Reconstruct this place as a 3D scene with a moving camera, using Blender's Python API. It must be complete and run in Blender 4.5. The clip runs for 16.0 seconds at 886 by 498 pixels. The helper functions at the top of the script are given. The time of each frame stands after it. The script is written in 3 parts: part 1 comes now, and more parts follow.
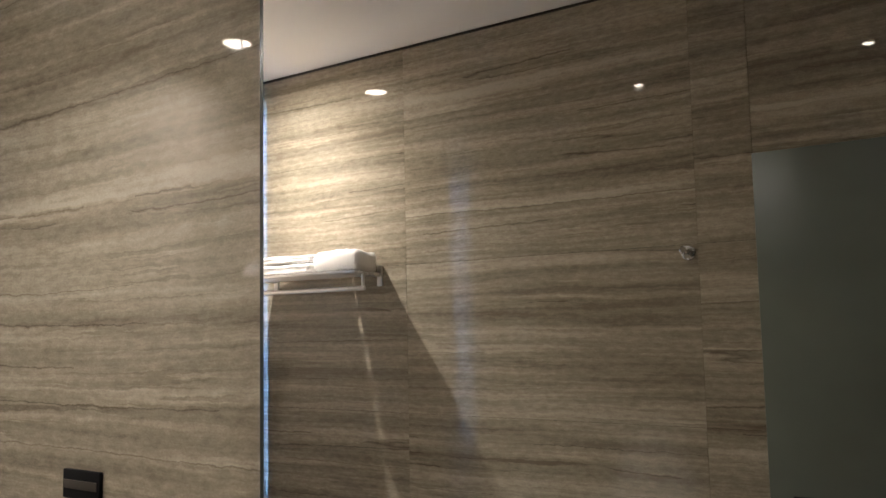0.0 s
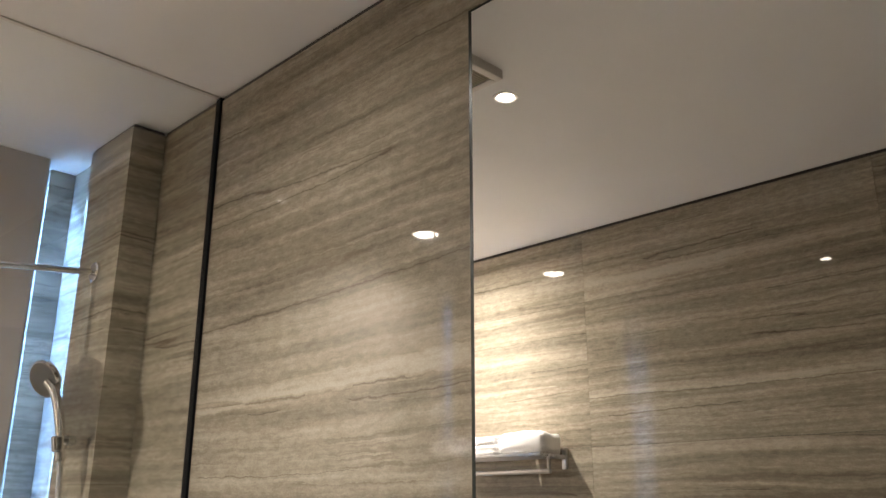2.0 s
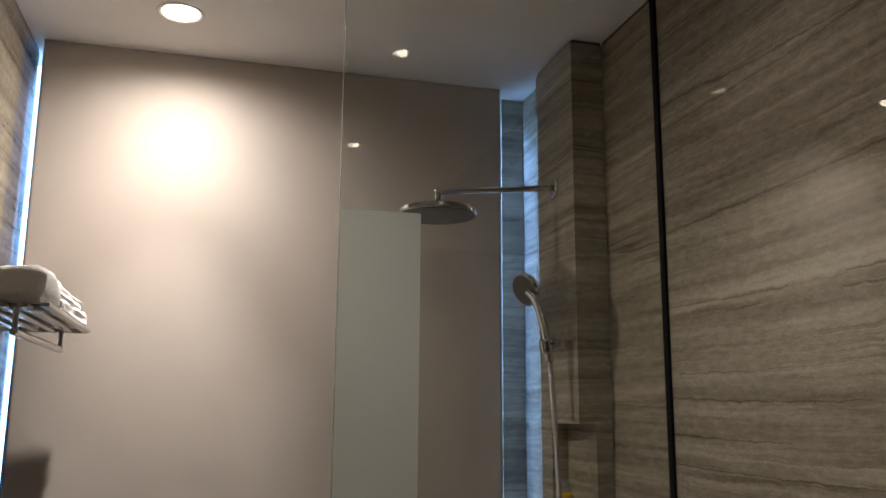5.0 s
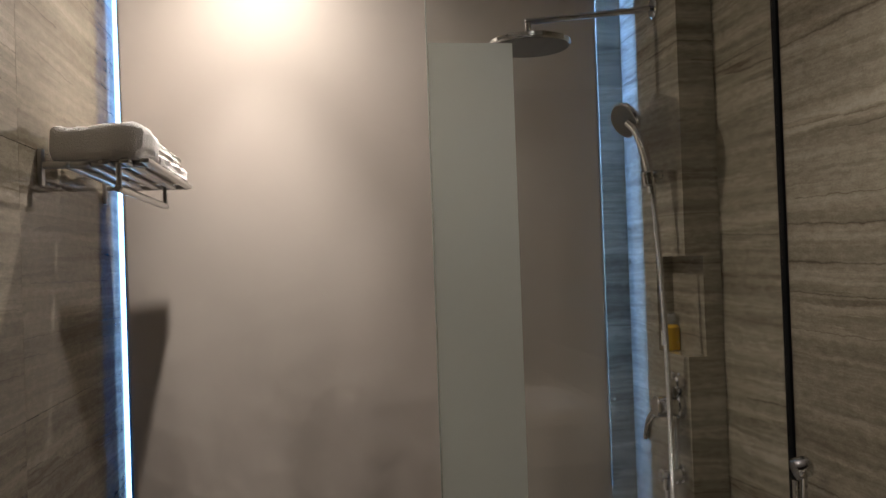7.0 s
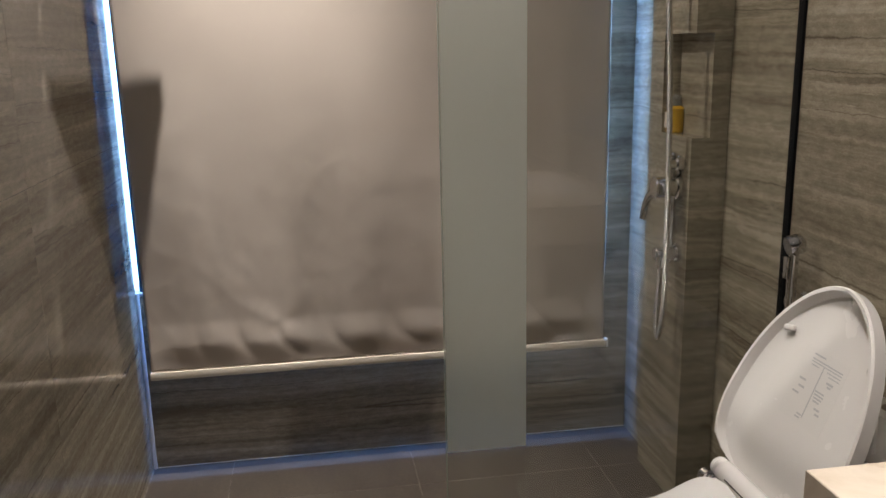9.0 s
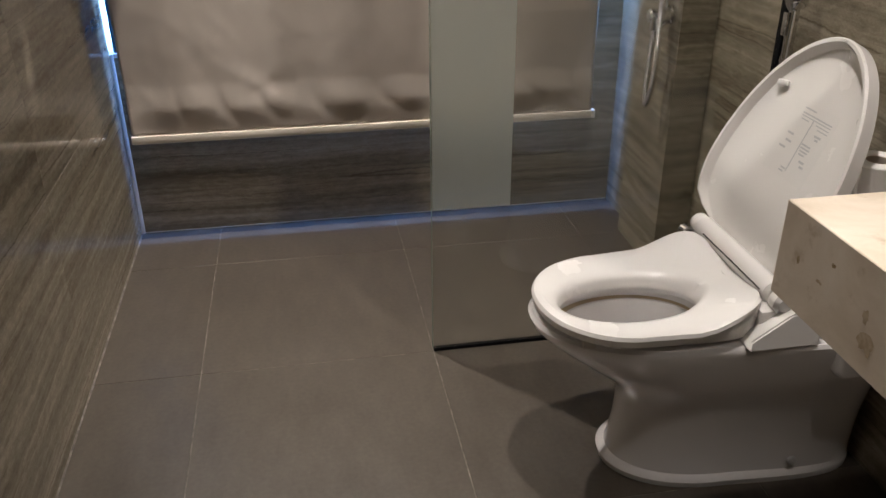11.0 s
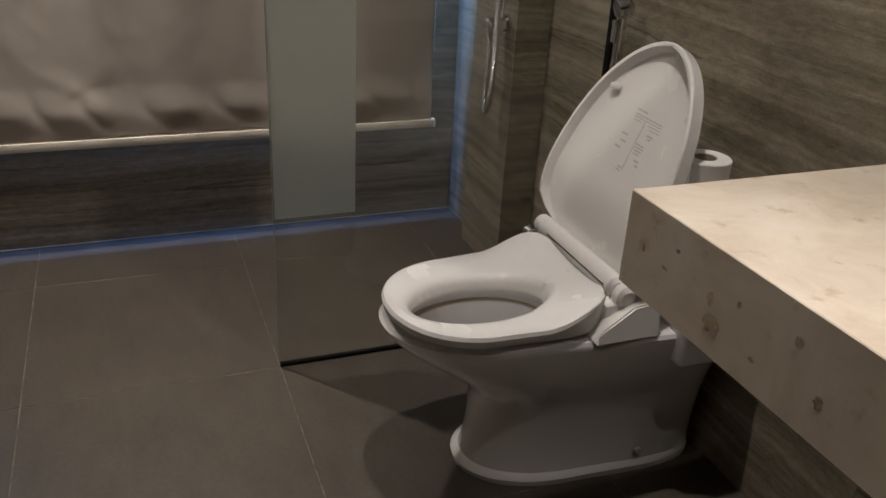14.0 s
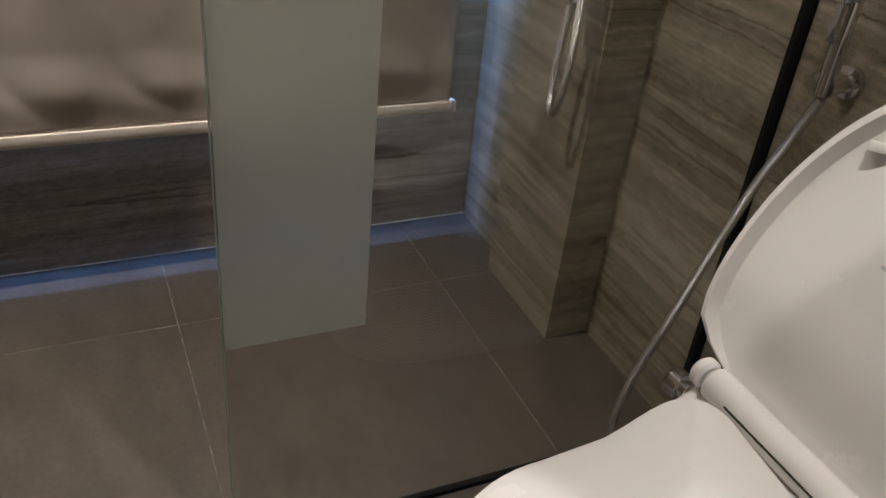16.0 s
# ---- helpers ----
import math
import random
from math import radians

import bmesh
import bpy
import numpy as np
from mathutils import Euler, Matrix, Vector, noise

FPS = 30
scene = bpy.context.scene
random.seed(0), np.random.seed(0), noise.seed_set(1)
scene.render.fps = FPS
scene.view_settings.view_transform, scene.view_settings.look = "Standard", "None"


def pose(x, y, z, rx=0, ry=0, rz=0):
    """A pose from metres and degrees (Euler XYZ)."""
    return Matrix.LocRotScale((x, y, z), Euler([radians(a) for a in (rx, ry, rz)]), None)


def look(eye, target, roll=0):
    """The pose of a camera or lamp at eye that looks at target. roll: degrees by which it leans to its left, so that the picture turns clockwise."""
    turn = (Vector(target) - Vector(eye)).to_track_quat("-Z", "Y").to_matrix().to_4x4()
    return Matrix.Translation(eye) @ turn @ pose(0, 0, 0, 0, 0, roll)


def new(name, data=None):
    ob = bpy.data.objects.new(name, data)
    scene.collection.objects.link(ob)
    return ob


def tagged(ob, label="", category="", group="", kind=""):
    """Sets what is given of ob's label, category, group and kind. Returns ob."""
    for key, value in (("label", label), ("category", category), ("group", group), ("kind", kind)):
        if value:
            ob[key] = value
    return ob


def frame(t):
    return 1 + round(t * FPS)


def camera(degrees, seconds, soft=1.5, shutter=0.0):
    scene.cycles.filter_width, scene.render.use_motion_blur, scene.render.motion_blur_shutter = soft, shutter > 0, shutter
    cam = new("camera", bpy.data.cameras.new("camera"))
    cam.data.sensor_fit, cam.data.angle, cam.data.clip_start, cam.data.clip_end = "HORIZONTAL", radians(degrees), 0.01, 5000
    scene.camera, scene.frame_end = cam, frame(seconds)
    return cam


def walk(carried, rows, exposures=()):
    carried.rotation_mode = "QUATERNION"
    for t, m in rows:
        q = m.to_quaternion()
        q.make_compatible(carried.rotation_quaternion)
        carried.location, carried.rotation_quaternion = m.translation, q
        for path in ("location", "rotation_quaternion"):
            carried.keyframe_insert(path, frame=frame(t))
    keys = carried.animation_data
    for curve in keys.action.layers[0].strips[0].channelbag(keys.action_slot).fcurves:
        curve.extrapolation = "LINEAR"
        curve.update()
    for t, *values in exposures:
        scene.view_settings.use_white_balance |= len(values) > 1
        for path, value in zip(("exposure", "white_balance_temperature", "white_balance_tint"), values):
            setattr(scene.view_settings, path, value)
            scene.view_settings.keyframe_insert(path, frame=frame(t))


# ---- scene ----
cam = camera(55.7, 16.0)
PATH = [
    (0, (0.719, 0.014, 1.368), (2.373, 1.124, 1.553), -1.2),
    (0.5, (0.688, 0.03, 1.367), (2.281, 1.201, 1.669), -0.9),
    (1, (0.671, 0.033, 1.372), (2.184, 1.276, 1.779), -0.3),
    (1.5, (0.649, 0.027, 1.377), (2.085, 1.33, 1.865), -0.1),
    (2, (0.619, 0.015, 1.383), (1.965, 1.37, 1.976), 0.1),
    (2.5, (0.594, 0.016, 1.381), (1.839, 1.446, 2.018), 0.2),
    (3, (0.581, 0.026, 1.373), (1.702, 1.553, 2.013), 0.5),
    (3.5, (0.573, 0.03, 1.373), (1.551, 1.663, 1.987), 0.3),
    (4, (0.57, 0.04, 1.36), (1.377, 1.802, 1.856), 0.5),
    (4.2, (0.576, 0.045, 1.356), (1.311, 1.849, 1.811), 0.6),
    (6.5, (0.567, 0.107, 1.375), (0.887, 2.069, 1.593), -1.2),
    (7, (0.576, 0.124, 1.341), (0.879, 2.101, 1.368), -2.0),
    (7.5, (0.533, 0.164, 1.324), (0.874, 2.132, 1.223), -2.3),
    (8, (0.545, 0.163, 1.341), (0.866, 2.117, 1.06), -1.8),
    (8.5, (0.551, 0.156, 1.327), (0.861, 2.093, 0.936), -1.5),
    (9, (0.557, 0.148, 1.301), (0.856, 2.071, 0.839), -1.2),
    (9.5, (0.558, 0.148, 1.267), (0.844, 2.022, 0.628), -1.1),
    (10, (0.556, 0.149, 1.241), (0.835, 1.974, 0.471), -0.8),
    (12.5, (0.547, 0.119, 1.199), (0.945, 1.821, 0.228), 1.5),
    (13, (0.544, 0.106, 1.211), (0.991, 1.843, 0.326), 2.0),
    (13.5, (0.535, 0.085, 1.207), (1.096, 1.809, 0.362), 2.8),
    (14, (0.545, 0.17, 1.168), (1.217, 1.843, 0.303), 3.2),
    (14.5, (0.619, 0.366, 1.132), (1.273, 1.968, 0.128), 2.5),
    (15, (0.654, 0.564, 1.106), (1.302, 2.119, 0.028), 4.4),
    (15.5, (0.654, 0.79, 1.107), (1.393, 2.301, 0.025), 5.9),
    (16, (0.7, 1.066, 1.096), (1.457, 2.573, 0.021), 6.3),
]
EXPOSURES = [(0, 0.8), (0.5, 0.9), (1, 0.98), (2.5, 1.16), (3, 0.92), (3.5, 0.0), (4, -0.3), (6.5, -0.34), (8, -0.38), (8.5, 0.28), (9, 0.3), (9.5, 0.12), (10, 0.2),
             (12.5, 0.42), (13, 0.14), (13.5, -0.04), (14, -0.22), (14.5, -0.26), (15, 0.02), (15.5, 0.08), (16, 0.06)]
walk(cam, [(t, look(eye, target, roll)) for t, eye, target, roll in PATH], EXPOSURES)

# ---- world, exposure ----
W, H, YG, YP, YW, XP, XG, YB, YE = 1.645, 2.455, 1.91, 2.222, 2.752, 1.545, 0.83, 2.67, -1.7
XR, YR = 1.592, 2.503  # the window recess: its side wall, and where it steps back from the pilaster
world = bpy.data.worlds.new("dusk_sky")
scene.world = world
world.use_nodes = True
wn = world.node_tree
sky = wn.nodes.new("ShaderNodeTexSky")
sky.sky_type, sky.sun_disc, sky.sun_elevation, sky.sun_rotation = "NISHITA", False, radians(12), radians(200)
wn.links.new(sky.outputs[0], wn.nodes["Background"].inputs[0])
wn.nodes["Background"].inputs[1].default_value = 0.1


# ---- lights: three recessed downlights ----
# x, y, radius of the lamp, then watts and angle of the core, the beam and the wide spill
DOWNLIGHTS = [(0.43, 2.372, 0.050, ((116.0, 60), (22.0, 112), (42.0, 170))),
              (1.083, 1.355, 0.022, ((34.0, 50), (38.0, 96), (11.0, 164))),
              (1.09, 0.405, 0.022, ((116.0, 51), (5.0, 76), (1.0, 160)))]
LAMP_COLOUR = (1.0, 0.918, 0.850)
for lx, ly, size, beams in DOWNLIGHTS:
    for power, angle in beams:
        data = bpy.data.lights.new("downlight_beam", "SPOT")
        data.energy, data.color, data.shadow_soft_size = power, LAMP_COLOUR, 0.018
        data.spot_size, data.spot_blend = radians(angle), 1.0
        new("downlight_beam", data).matrix_world = look((lx, ly, H - 0.012), (lx, ly + 0.0001, 0))

# the evening sky's light in the window's opening: level from the horizon, and steeply from above
for watts, wide, tall, eye, target in ((21.0, 1.26, 1.38, (0.775, YW + 0.008, 1.33), (0.775, 0, 1.33)),
                                       (85.0, 1.30, 0.05, (0.70, YW + 0.034, H - 0.02), (0.70, YW - 0.10, 0))):
    data = bpy.data.lights.new("window_light", "AREA")
    data.energy, data.color, data.shape, data.size, data.size_y = watts, (0.17, 0.37, 1.0), "RECTANGLE", wide, tall
    new("window_light", data).matrix_world = look(eye, target)


# ---- materials ----
def shader(name, colour=(0.5, 0.5, 0.5), rough=0.5, metal=0.0, **more):
    m = bpy.data.materials.new(name)
    m.use_nodes = True
    b = m.node_tree.nodes["Principled BSDF"]
    b.inputs["Base Color"].default_value = (*colour, 1)
    b.inputs["Roughness"].default_value, b.inputs["Metallic"].default_value = rough, metal
    for key, value in more.items():
        b.inputs[key.replace("_", " ")].default_value = value
    return m


def node(m, kind, inputs=(), **props):
    n = m.node_tree.nodes.new(kind)
    if kind == "ShaderNodeTexNoise" and "Vector" not in dict(inputs):
        where = m.node_tree.nodes.new("ShaderNodeNewGeometry")
        m.node_tree.links.new(where.outputs["Position"], n.inputs["Vector"])
    for key, value in props.items():
        setattr(n, key, value)
    for key, value in dict(inputs).items():
        if isinstance(value, bpy.types.NodeSocket):
            m.node_tree.links.new(value, n.inputs[key])
        else:
            n.inputs[key].default_value = value
    return n


def ramp(m, fac, stops):
    r = node(m, "ShaderNodeValToRGB", {0: fac})
    e = r.color_ramp.elements
    while len(e) < len(stops):
        e.new(0.5)
    for el, (p, c) in zip(e, stops):
        el.position, el.color = p, (*c, 1)
    return r.outputs[0]


def mix(m, fac, a, b, blend="MIX"):
    n = node(m, "ShaderNodeMix", data_type="RGBA", blend_type=blend)
    for i, v in ((0, fac), (6, a), (7, b)):
        if isinstance(v, bpy.types.NodeSocket):
            m.node_tree.links.new(v, n.inputs[i])
        else:
            n.inputs[i].default_value = v if i == 0 else (*v, 1)
    return n.outputs[2]


def maths(m, op, a, b=0.0, c=0.0):
    return node(m, "ShaderNodeMath", {0: a, 1: b, 2: c}, operation=op).outputs[0]


def put(m, key, socket):
    m.node_tree.links.new(socket, m.node_tree.nodes["Principled BSDF"].inputs[key])


def bump(m, height, strength, distance=0.002):
    put(m, "Normal", node(m, "ShaderNodeBump", {"Height": height, "Strength": strength, "Distance": distance}).outputs[0])


def vein_marble(name, light, mid, dark, rough=0.016):
    """Wood-vein marble: level layers with crisp feathered edges, hairline seams and fine grain."""
    m = shader(name, mid, rough)
    geo = node(m, "ShaderNodeNewGeometry").outputs["Position"]
    xyz = node(m, "ShaderNodeSeparateXYZ", {0: geo})
    rnd = node(m, "ShaderNodeObjectInfo").outputs["Random"]
    along = maths(m, "ADD", xyz.outputs[0], xyz.outputs[1])
    shift = maths(m, "MULTIPLY", rnd, 7.3)

    def field(z, scale, detail, rgh=0.55, dist=0.0):
        pos = node(m, "ShaderNodeCombineXYZ", {0: along, 1: shift, 2: z}).outputs[0]
        mp = node(m, "ShaderNodeMapping", {"Vector": pos, "Scale": scale})
        return node(m, "ShaderNodeTexNoise", {"Vector": mp.outputs[0], "Scale": 1.0, "Detail": detail, "Roughness": rgh, "Distortion": dist}).outputs[0]

    z0 = xyz.outputs[2]
    swell = field(z0, (1.1, 1, 2.2), 3.0)
    ripple = field(z0, (24.0, 1, 34.0), 5.0, 0.68)
    z1 = maths(m, "MULTIPLY_ADD", swell, 0.045, z0)
    z2 = maths(m, "MULTIPLY_ADD", ripple, 0.016, z1)
    broad = field(z1, (0.35, 1, 7), 3, 0.5)
    layer = field(z2, (0.7, 1, 25), 4, 0.56)
    thin = field(z2, (2.0, 1, 80), 4, 0.62)
    cloud = field(z2, (30, 1, 75), 5, 0.72)
    grain = field(z0, (190, 190, 300), 3, 0.7)
    tone = maths(m, "MULTIPLY_ADD", layer, 0.46, maths(m, "MULTIPLY_ADD", broad, 0.28, maths(m, "MULTIPLY_ADD", thin, 0.26, maths(m, "MULTIPLY", cloud, 0.31))))
    soft = ramp(m, tone, [(0.535, dark), (0.66, mid), (0.78, light)])
    # the darker layers end sharply on one side and fade out on the other
    keep_bands = ramp(m, field(z1, (1.6, 1, 9), 3, 0.5), [(0.38, (0.15, 0.15, 0.15)), (0.62, (0.95, 0.95, 0.95))])
    edge = field(z2, (0.7, 1, 22), 4, 0.55)
    layers = ramp(m, edge, [(0.36, (1, 1, 1)), (0.455, (0.80, 0.78, 0.76)), (0.470, (0.72, 0.70, 0.67)), (0.482, (1.06, 1.06, 1.06)), (0.60, (1, 1, 1))])
    col = mix(m, maths(m, "MULTIPLY", keep_bands, 0.9), soft, layers, "MULTIPLY")
    seam = field(z2, (0.14, 1, 7.5), 2, 0.4)
    keep = field(z0, (1.3, 1, 7), 2, 0.5)
    line = maths(m, "ABSOLUTE", maths(m, "SUBTRACT", seam, 0.5))
    line = maths(m, "ADD", line, maths(m, "MULTIPLY", maths(m, "GREATER_THAN", 0.50, keep), 0.5))
    col = mix(m, 0.8, col, ramp(m, line, [(0.0, (0.36, 0.32, 0.28)), (0.0025, (0.50, 0.46, 0.42)), (0.0048, (1, 1, 1))]), "MULTIPLY")
    col = mix(m, 0.5, col, ramp(m, grain, [(0.3, (0.74, 0.73, 0.71)), (0.7, (1.15, 1.15, 1.15))]), "MULTIPLY")
    put(m, "Base Color", col)
    put(m, "Roughness", maths(m, "MULTIPLY_ADD", cloud, 0.016, rough - 0.008))
    return m


MARBLE = vein_marble("vein_marble", (0.420, 0.372, 0.292), (0.285, 0.248, 0.187), (0.175, 0.147, 0.106))

PAINT = shader("ceiling_paint", (0.78, 0.76, 0.74), 0.75)
pn = node(PAINT, "ShaderNodeTexNoise", {"Scale": 3.0, "Detail": 4.0}).outputs[0]
put(PAINT, "Base Color", ramp(PAINT, pn, [(0.3, (0.77, 0.75, 0.735)), (0.7, (0.81, 0.79, 0.775))]))
bump(PAINT, node(PAINT, "ShaderNodeTexNoise", {"Scale": 220.0, "Detail": 2.0}).outputs[0], 0.15, 0.001)

TILE = shader("floor_tile", (0.11, 0.095, 0.08), 0.36)
tgeo = node(TILE, "ShaderNodeNewGeometry").outputs["Position"]
trnd = node(TILE, "ShaderNodeObjectInfo").outputs["Random"]
tmap = node(TILE, "ShaderNodeMapping", {"Vector": tgeo, "Scale": (14, 5, 5)})
tn1 = node(TILE, "ShaderNodeTexNoise", {"Vector": tmap.outputs[0], "Scale": 1.0, "Detail": 6.0, "Roughness": 0.65}).outputs[0]
tn2 = node(TILE, "ShaderNodeTexNoise", {"Vector": tgeo, "Scale": 90.0, "Detail": 3.0}).outputs[0]
tcol = ramp(TILE, tn1, [(0.25, (0.061, 0.050, 0.040)), (0.75, (0.105, 0.087, 0.070))])
tcol = mix(TILE, 0.35, tcol, ramp(TILE, tn2, [(0.3, (0.7, 0.7, 0.7)), (0.7, (1.2, 1.2, 1.2))]), "MULTIPLY")
tcol = mix(TILE, 0.5, tcol, ramp(TILE, trnd, [(0.0, (0.85, 0.85, 0.85)), (1.0, (1.1, 1.1, 1.1))]), "MULTIPLY")
put(TILE, "Base Color", tcol)
put(TILE, "Roughness", maths(TILE, "MULTIPLY_ADD", tn1, 0.25, 0.25))
bump(TILE, tn2, 0.08, 0.001)

GROUT = shader("pale_grout", (0.32, 0.28, 0.24), 0.7)
put(GROUT, "Base Color", ramp(GROUT, node(GROUT, "ShaderNodeTexNoise", {"Scale": 30.0, "Detail": 4.0}).outputs[0], [(0.40, (0.10, 0.085, 0.07)), (0.70, (0.27, 0.235, 0.20))]))
SEALANT = shader("white_sealant", (0.78, 0.78, 0.78), 0.35)
GAP = shader("dark_gap", (0.03, 0.024, 0.018), 0.6)
BLACK = shader("black_rubber", (0.005, 0.005, 0.006), 0.65, Specular_IOR_Level=0.12)
# dark, so that the unseen end wall returns little light
UNSEEN_DARK = shader("dark_unseen_wall", (0.14, 0.11, 0.085), 0.6)

CHROME = shader("chrome", (0.66, 0.66, 0.67), 0.09, 1.0)
put(CHROME, "Roughness", maths(CHROME, "MULTIPLY_ADD", node(CHROME, "ShaderNodeTexNoise", {"Scale": 40.0}).outputs[0], 0.12, 0.04))
STEEL = shader("brushed_steel", (0.62, 0.61, 0.60), 0.28, 1.0)
HOSE = shader("metal_hose", (0.68, 0.67, 0.66), 0.22, 1.0)
hw = node(HOSE, "ShaderNodeTexWave", {"Scale": 190.0}, bands_direction="Z").outputs[0]
bump(HOSE, hw, 0.6, 0.001)
MIRROR = shader("mirror_silver", (0.90, 0.91, 0.90), 0.0, 1.0)
MIRROR_EDGE = shader("mirror_edge", (0.03, 0.035, 0.03), 0.2)

GLASS = shader("clear_glass", (0.95, 0.985, 0.97), 0.0, Transmission_Weight=1.0, IOR=1.45)
SCREEN = shader("screen_glass", (0.8, 0.8, 0.8), 0.0)
snodes = SCREEN.node_tree
facing = node(SCREEN, "ShaderNodeLayerWeight", {"Blend": 0.5}).outputs["Facing"]
gloss = maths(SCREEN, "MULTIPLY_ADD", maths(SCREEN, "POWER", facing, 5.0), 0.9, 0.035)
clear = node(SCREEN, "ShaderNodeBsdfTransparent", {"Color": (0.945, 0.955, 0.945, 1)})
shine = node(SCREEN, "ShaderNodeBsdfGlossy", {"Color": (1, 1, 1, 1), "Roughness": 0.0})
both = node(SCREEN, "ShaderNodeMixShader", {0: gloss, 1: clear.outputs[0], 2: shine.outputs[0]})
snodes.links.new(both.outputs[0], snodes.nodes["Material Output"].inputs[0])
snodes.nodes.remove(snodes.nodes["Principled BSDF"])
EDGE = shader("glass_edge", (0.24, 0.29, 0.25), 0.25)
FROST = shader("frosted_film", (0.85, 0.89, 0.855), 0.55, Transmission_Weight=0.78, IOR=1.15)
fn = node(FROST, "ShaderNodeTexNoise", {"Scale": 600.0}).outputs[0]
bump(FROST, fn, 0.3, 0.0005)
DOORGLASS = shader("green_frosted_glass", (0.17, 0.20, 0.165), 0.32)
put(DOORGLASS, "Base Color", ramp(DOORGLASS, node(DOORGLASS, "ShaderNodeTexNoise", {"Scale": 2.5, "Detail": 3.0}).outputs[0], [(0.3, (0.085, 0.10, 0.082)), (0.7, (0.12, 0.14, 0.117))]))

CERAMIC = shader("white_ceramic", (0.80, 0.78, 0.78), 0.06, Coat_Weight=0.4)
PLASTIC = shader("white_plastic", (0.80, 0.78, 0.76), 0.24)
put(PLASTIC, "Roughness", maths(PLASTIC, "MULTIPLY_ADD", node(PLASTIC, "ShaderNodeTexNoise", {"Scale": 9.0, "Detail": 5.0}).outputs[0], 0.14, 0.18))
WATER = shader("water", (0.96, 0.97, 0.96), 0.0, Transmission_Weight=1.0, IOR=1.33)
STAIN = shader("waterline_stain", (0.42, 0.33, 0.22), 0.4)
INK = shader("grey_print", (0.50, 0.50, 0.51), 0.5)
STICKER = shader("label_film", (0.785, 0.768, 0.748), 0.2)
PAPER = shader("toilet_paper", (0.84, 0.82, 0.80), 0.9)
bump(PAPER, node(PAPER, "ShaderNodeTexNoise", {"Scale": 260.0, "Detail": 3.0}).outputs[0], 0.4, 0.001)
CARD = shader("card_core", (0.42, 0.36, 0.30), 0.9)

COUNTER = shader("beige_marble", (0.70, 0.60, 0.48), 0.22)
cn1 = node(COUNTER, "ShaderNodeTexNoise", {"Scale": 7.0, "Detail": 8.0, "Roughness": 0.65, "Distortion": 0.6}).outputs[0]
cn2 = node(COUNTER, "ShaderNodeTexNoise", {"Scale": 19.0, "Detail": 5.0, "Roughness": 0.6}).outputs[0]
ccol = ramp(COUNTER, cn1, [(0.3, (0.58, 0.49, 0.385)), (0.55, (0.71, 0.625, 0.52)), (0.75, (0.77, 0.70, 0.61))])
ccol = mix(COUNTER, ramp(COUNTER, cn2, [(0.60, (0, 0, 0)), (0.70, (0.55, 0.55, 0.55))]), ccol, (0.42, 0.31, 0.20))
put(COUNTER, "Base Color", ccol)
BLOTCH = shader("brown_fossil", (0.25, 0.165, 0.08), 0.25)
put(BLOTCH, "Base Color", ramp(BLOTCH, node(BLOTCH, "ShaderNodeTexNoise", {"Scale": 60.0, "Detail": 5.0}).outputs[0], [(0.35, (0.30, 0.215, 0.12)), (0.65, (0.56, 0.455, 0.33))]))

FABRIC = shader("blind_fabric", (0.56, 0.48, 0.40), 0.85)
fc = node(FABRIC, "ShaderNodeTexCoord").outputs["Object"]
f1 = node(FABRIC, "ShaderNodeTexNoise", {"Vector": fc, "Scale": 2.2, "Detail": 5.0}).outputs[0]
f2 = node(FABRIC, "ShaderNodeTexNoise", {"Vector": fc, "Scale": 420.0, "Detail": 2.0}).outputs[0]
put(FABRIC, "Base Color", ramp(FABRIC, f1, [(0.3, (0.472, 0.415, 0.365)), (0.7, (0.527, 0.470, 0.416))]))
bump(FABRIC, f2, 0.25, 0.001)
BARWHITE = shader("blind_bar_paint", (0.72, 0.66, 0.58), 0.4)
TOWEL = shader("white_towel", (0.80, 0.77, 0.74), 0.95)
bump(TOWEL, node(TOWEL, "ShaderNodeTexNoise", {"Scale": 330.0, "Detail": 4.0}).outputs[0], 1.0, 0.004)
FRAME = shader("blue_window_frame", (0.012, 0.11, 0.20), 0.4)
STILE = shader("pale_blue_metal", (0.40, 0.44, 0.48), 0.45)
SLAT = shader("brown_slat", (0.30, 0.255, 0.19), 0.5)
GRILLE = shader("grille_plastic", (0.62, 0.58, 0.54), 0.45)
AMBER = shader("amber_soap", (0.85, 0.50, 0.05), 0.1, Transmission_Weight=0.5, IOR=1.35)
SPRAYFACE = shader("grey_spray_face", (0.20, 0.20, 0.20), 0.35)
CLEARPL = shader("clear_plastic", (0.93, 0.93, 0.92), 0.1, Transmission_Weight=0.8, IOR=1.4)


def glow(name, colour, strength):
    m = bpy.data.materials.new(name)
    m.use_nodes = True
    n = m.node_tree
    n.nodes.remove(n.nodes["Principled BSDF"])
    e = n.nodes.new("ShaderNodeEmission")
    e.inputs[0].default_value, e.inputs[1].default_value = (*colour, 1), strength
    n.links.new(e.outputs[0], n.nodes["Material Output"].inputs[0])
    return m


BULB = glow("bulb_glow", (1.0, 0.88, 0.72), 22.0)
DUSK = glow("dusk_sky_glow", (0.32, 0.60, 1.0), 6.5)


# ---- mesh helpers ----
def to_mesh(name, bm, smooth):
    bmesh.ops.recalc_face_normals(bm, faces=bm.faces)
    me = bpy.data.meshes.new(name)
    bm.to_mesh(me)
    bm.free()
    if smooth:
        me.shade_smooth()
        me.set_sharp_from_angle(angle=radians(35))
    return me


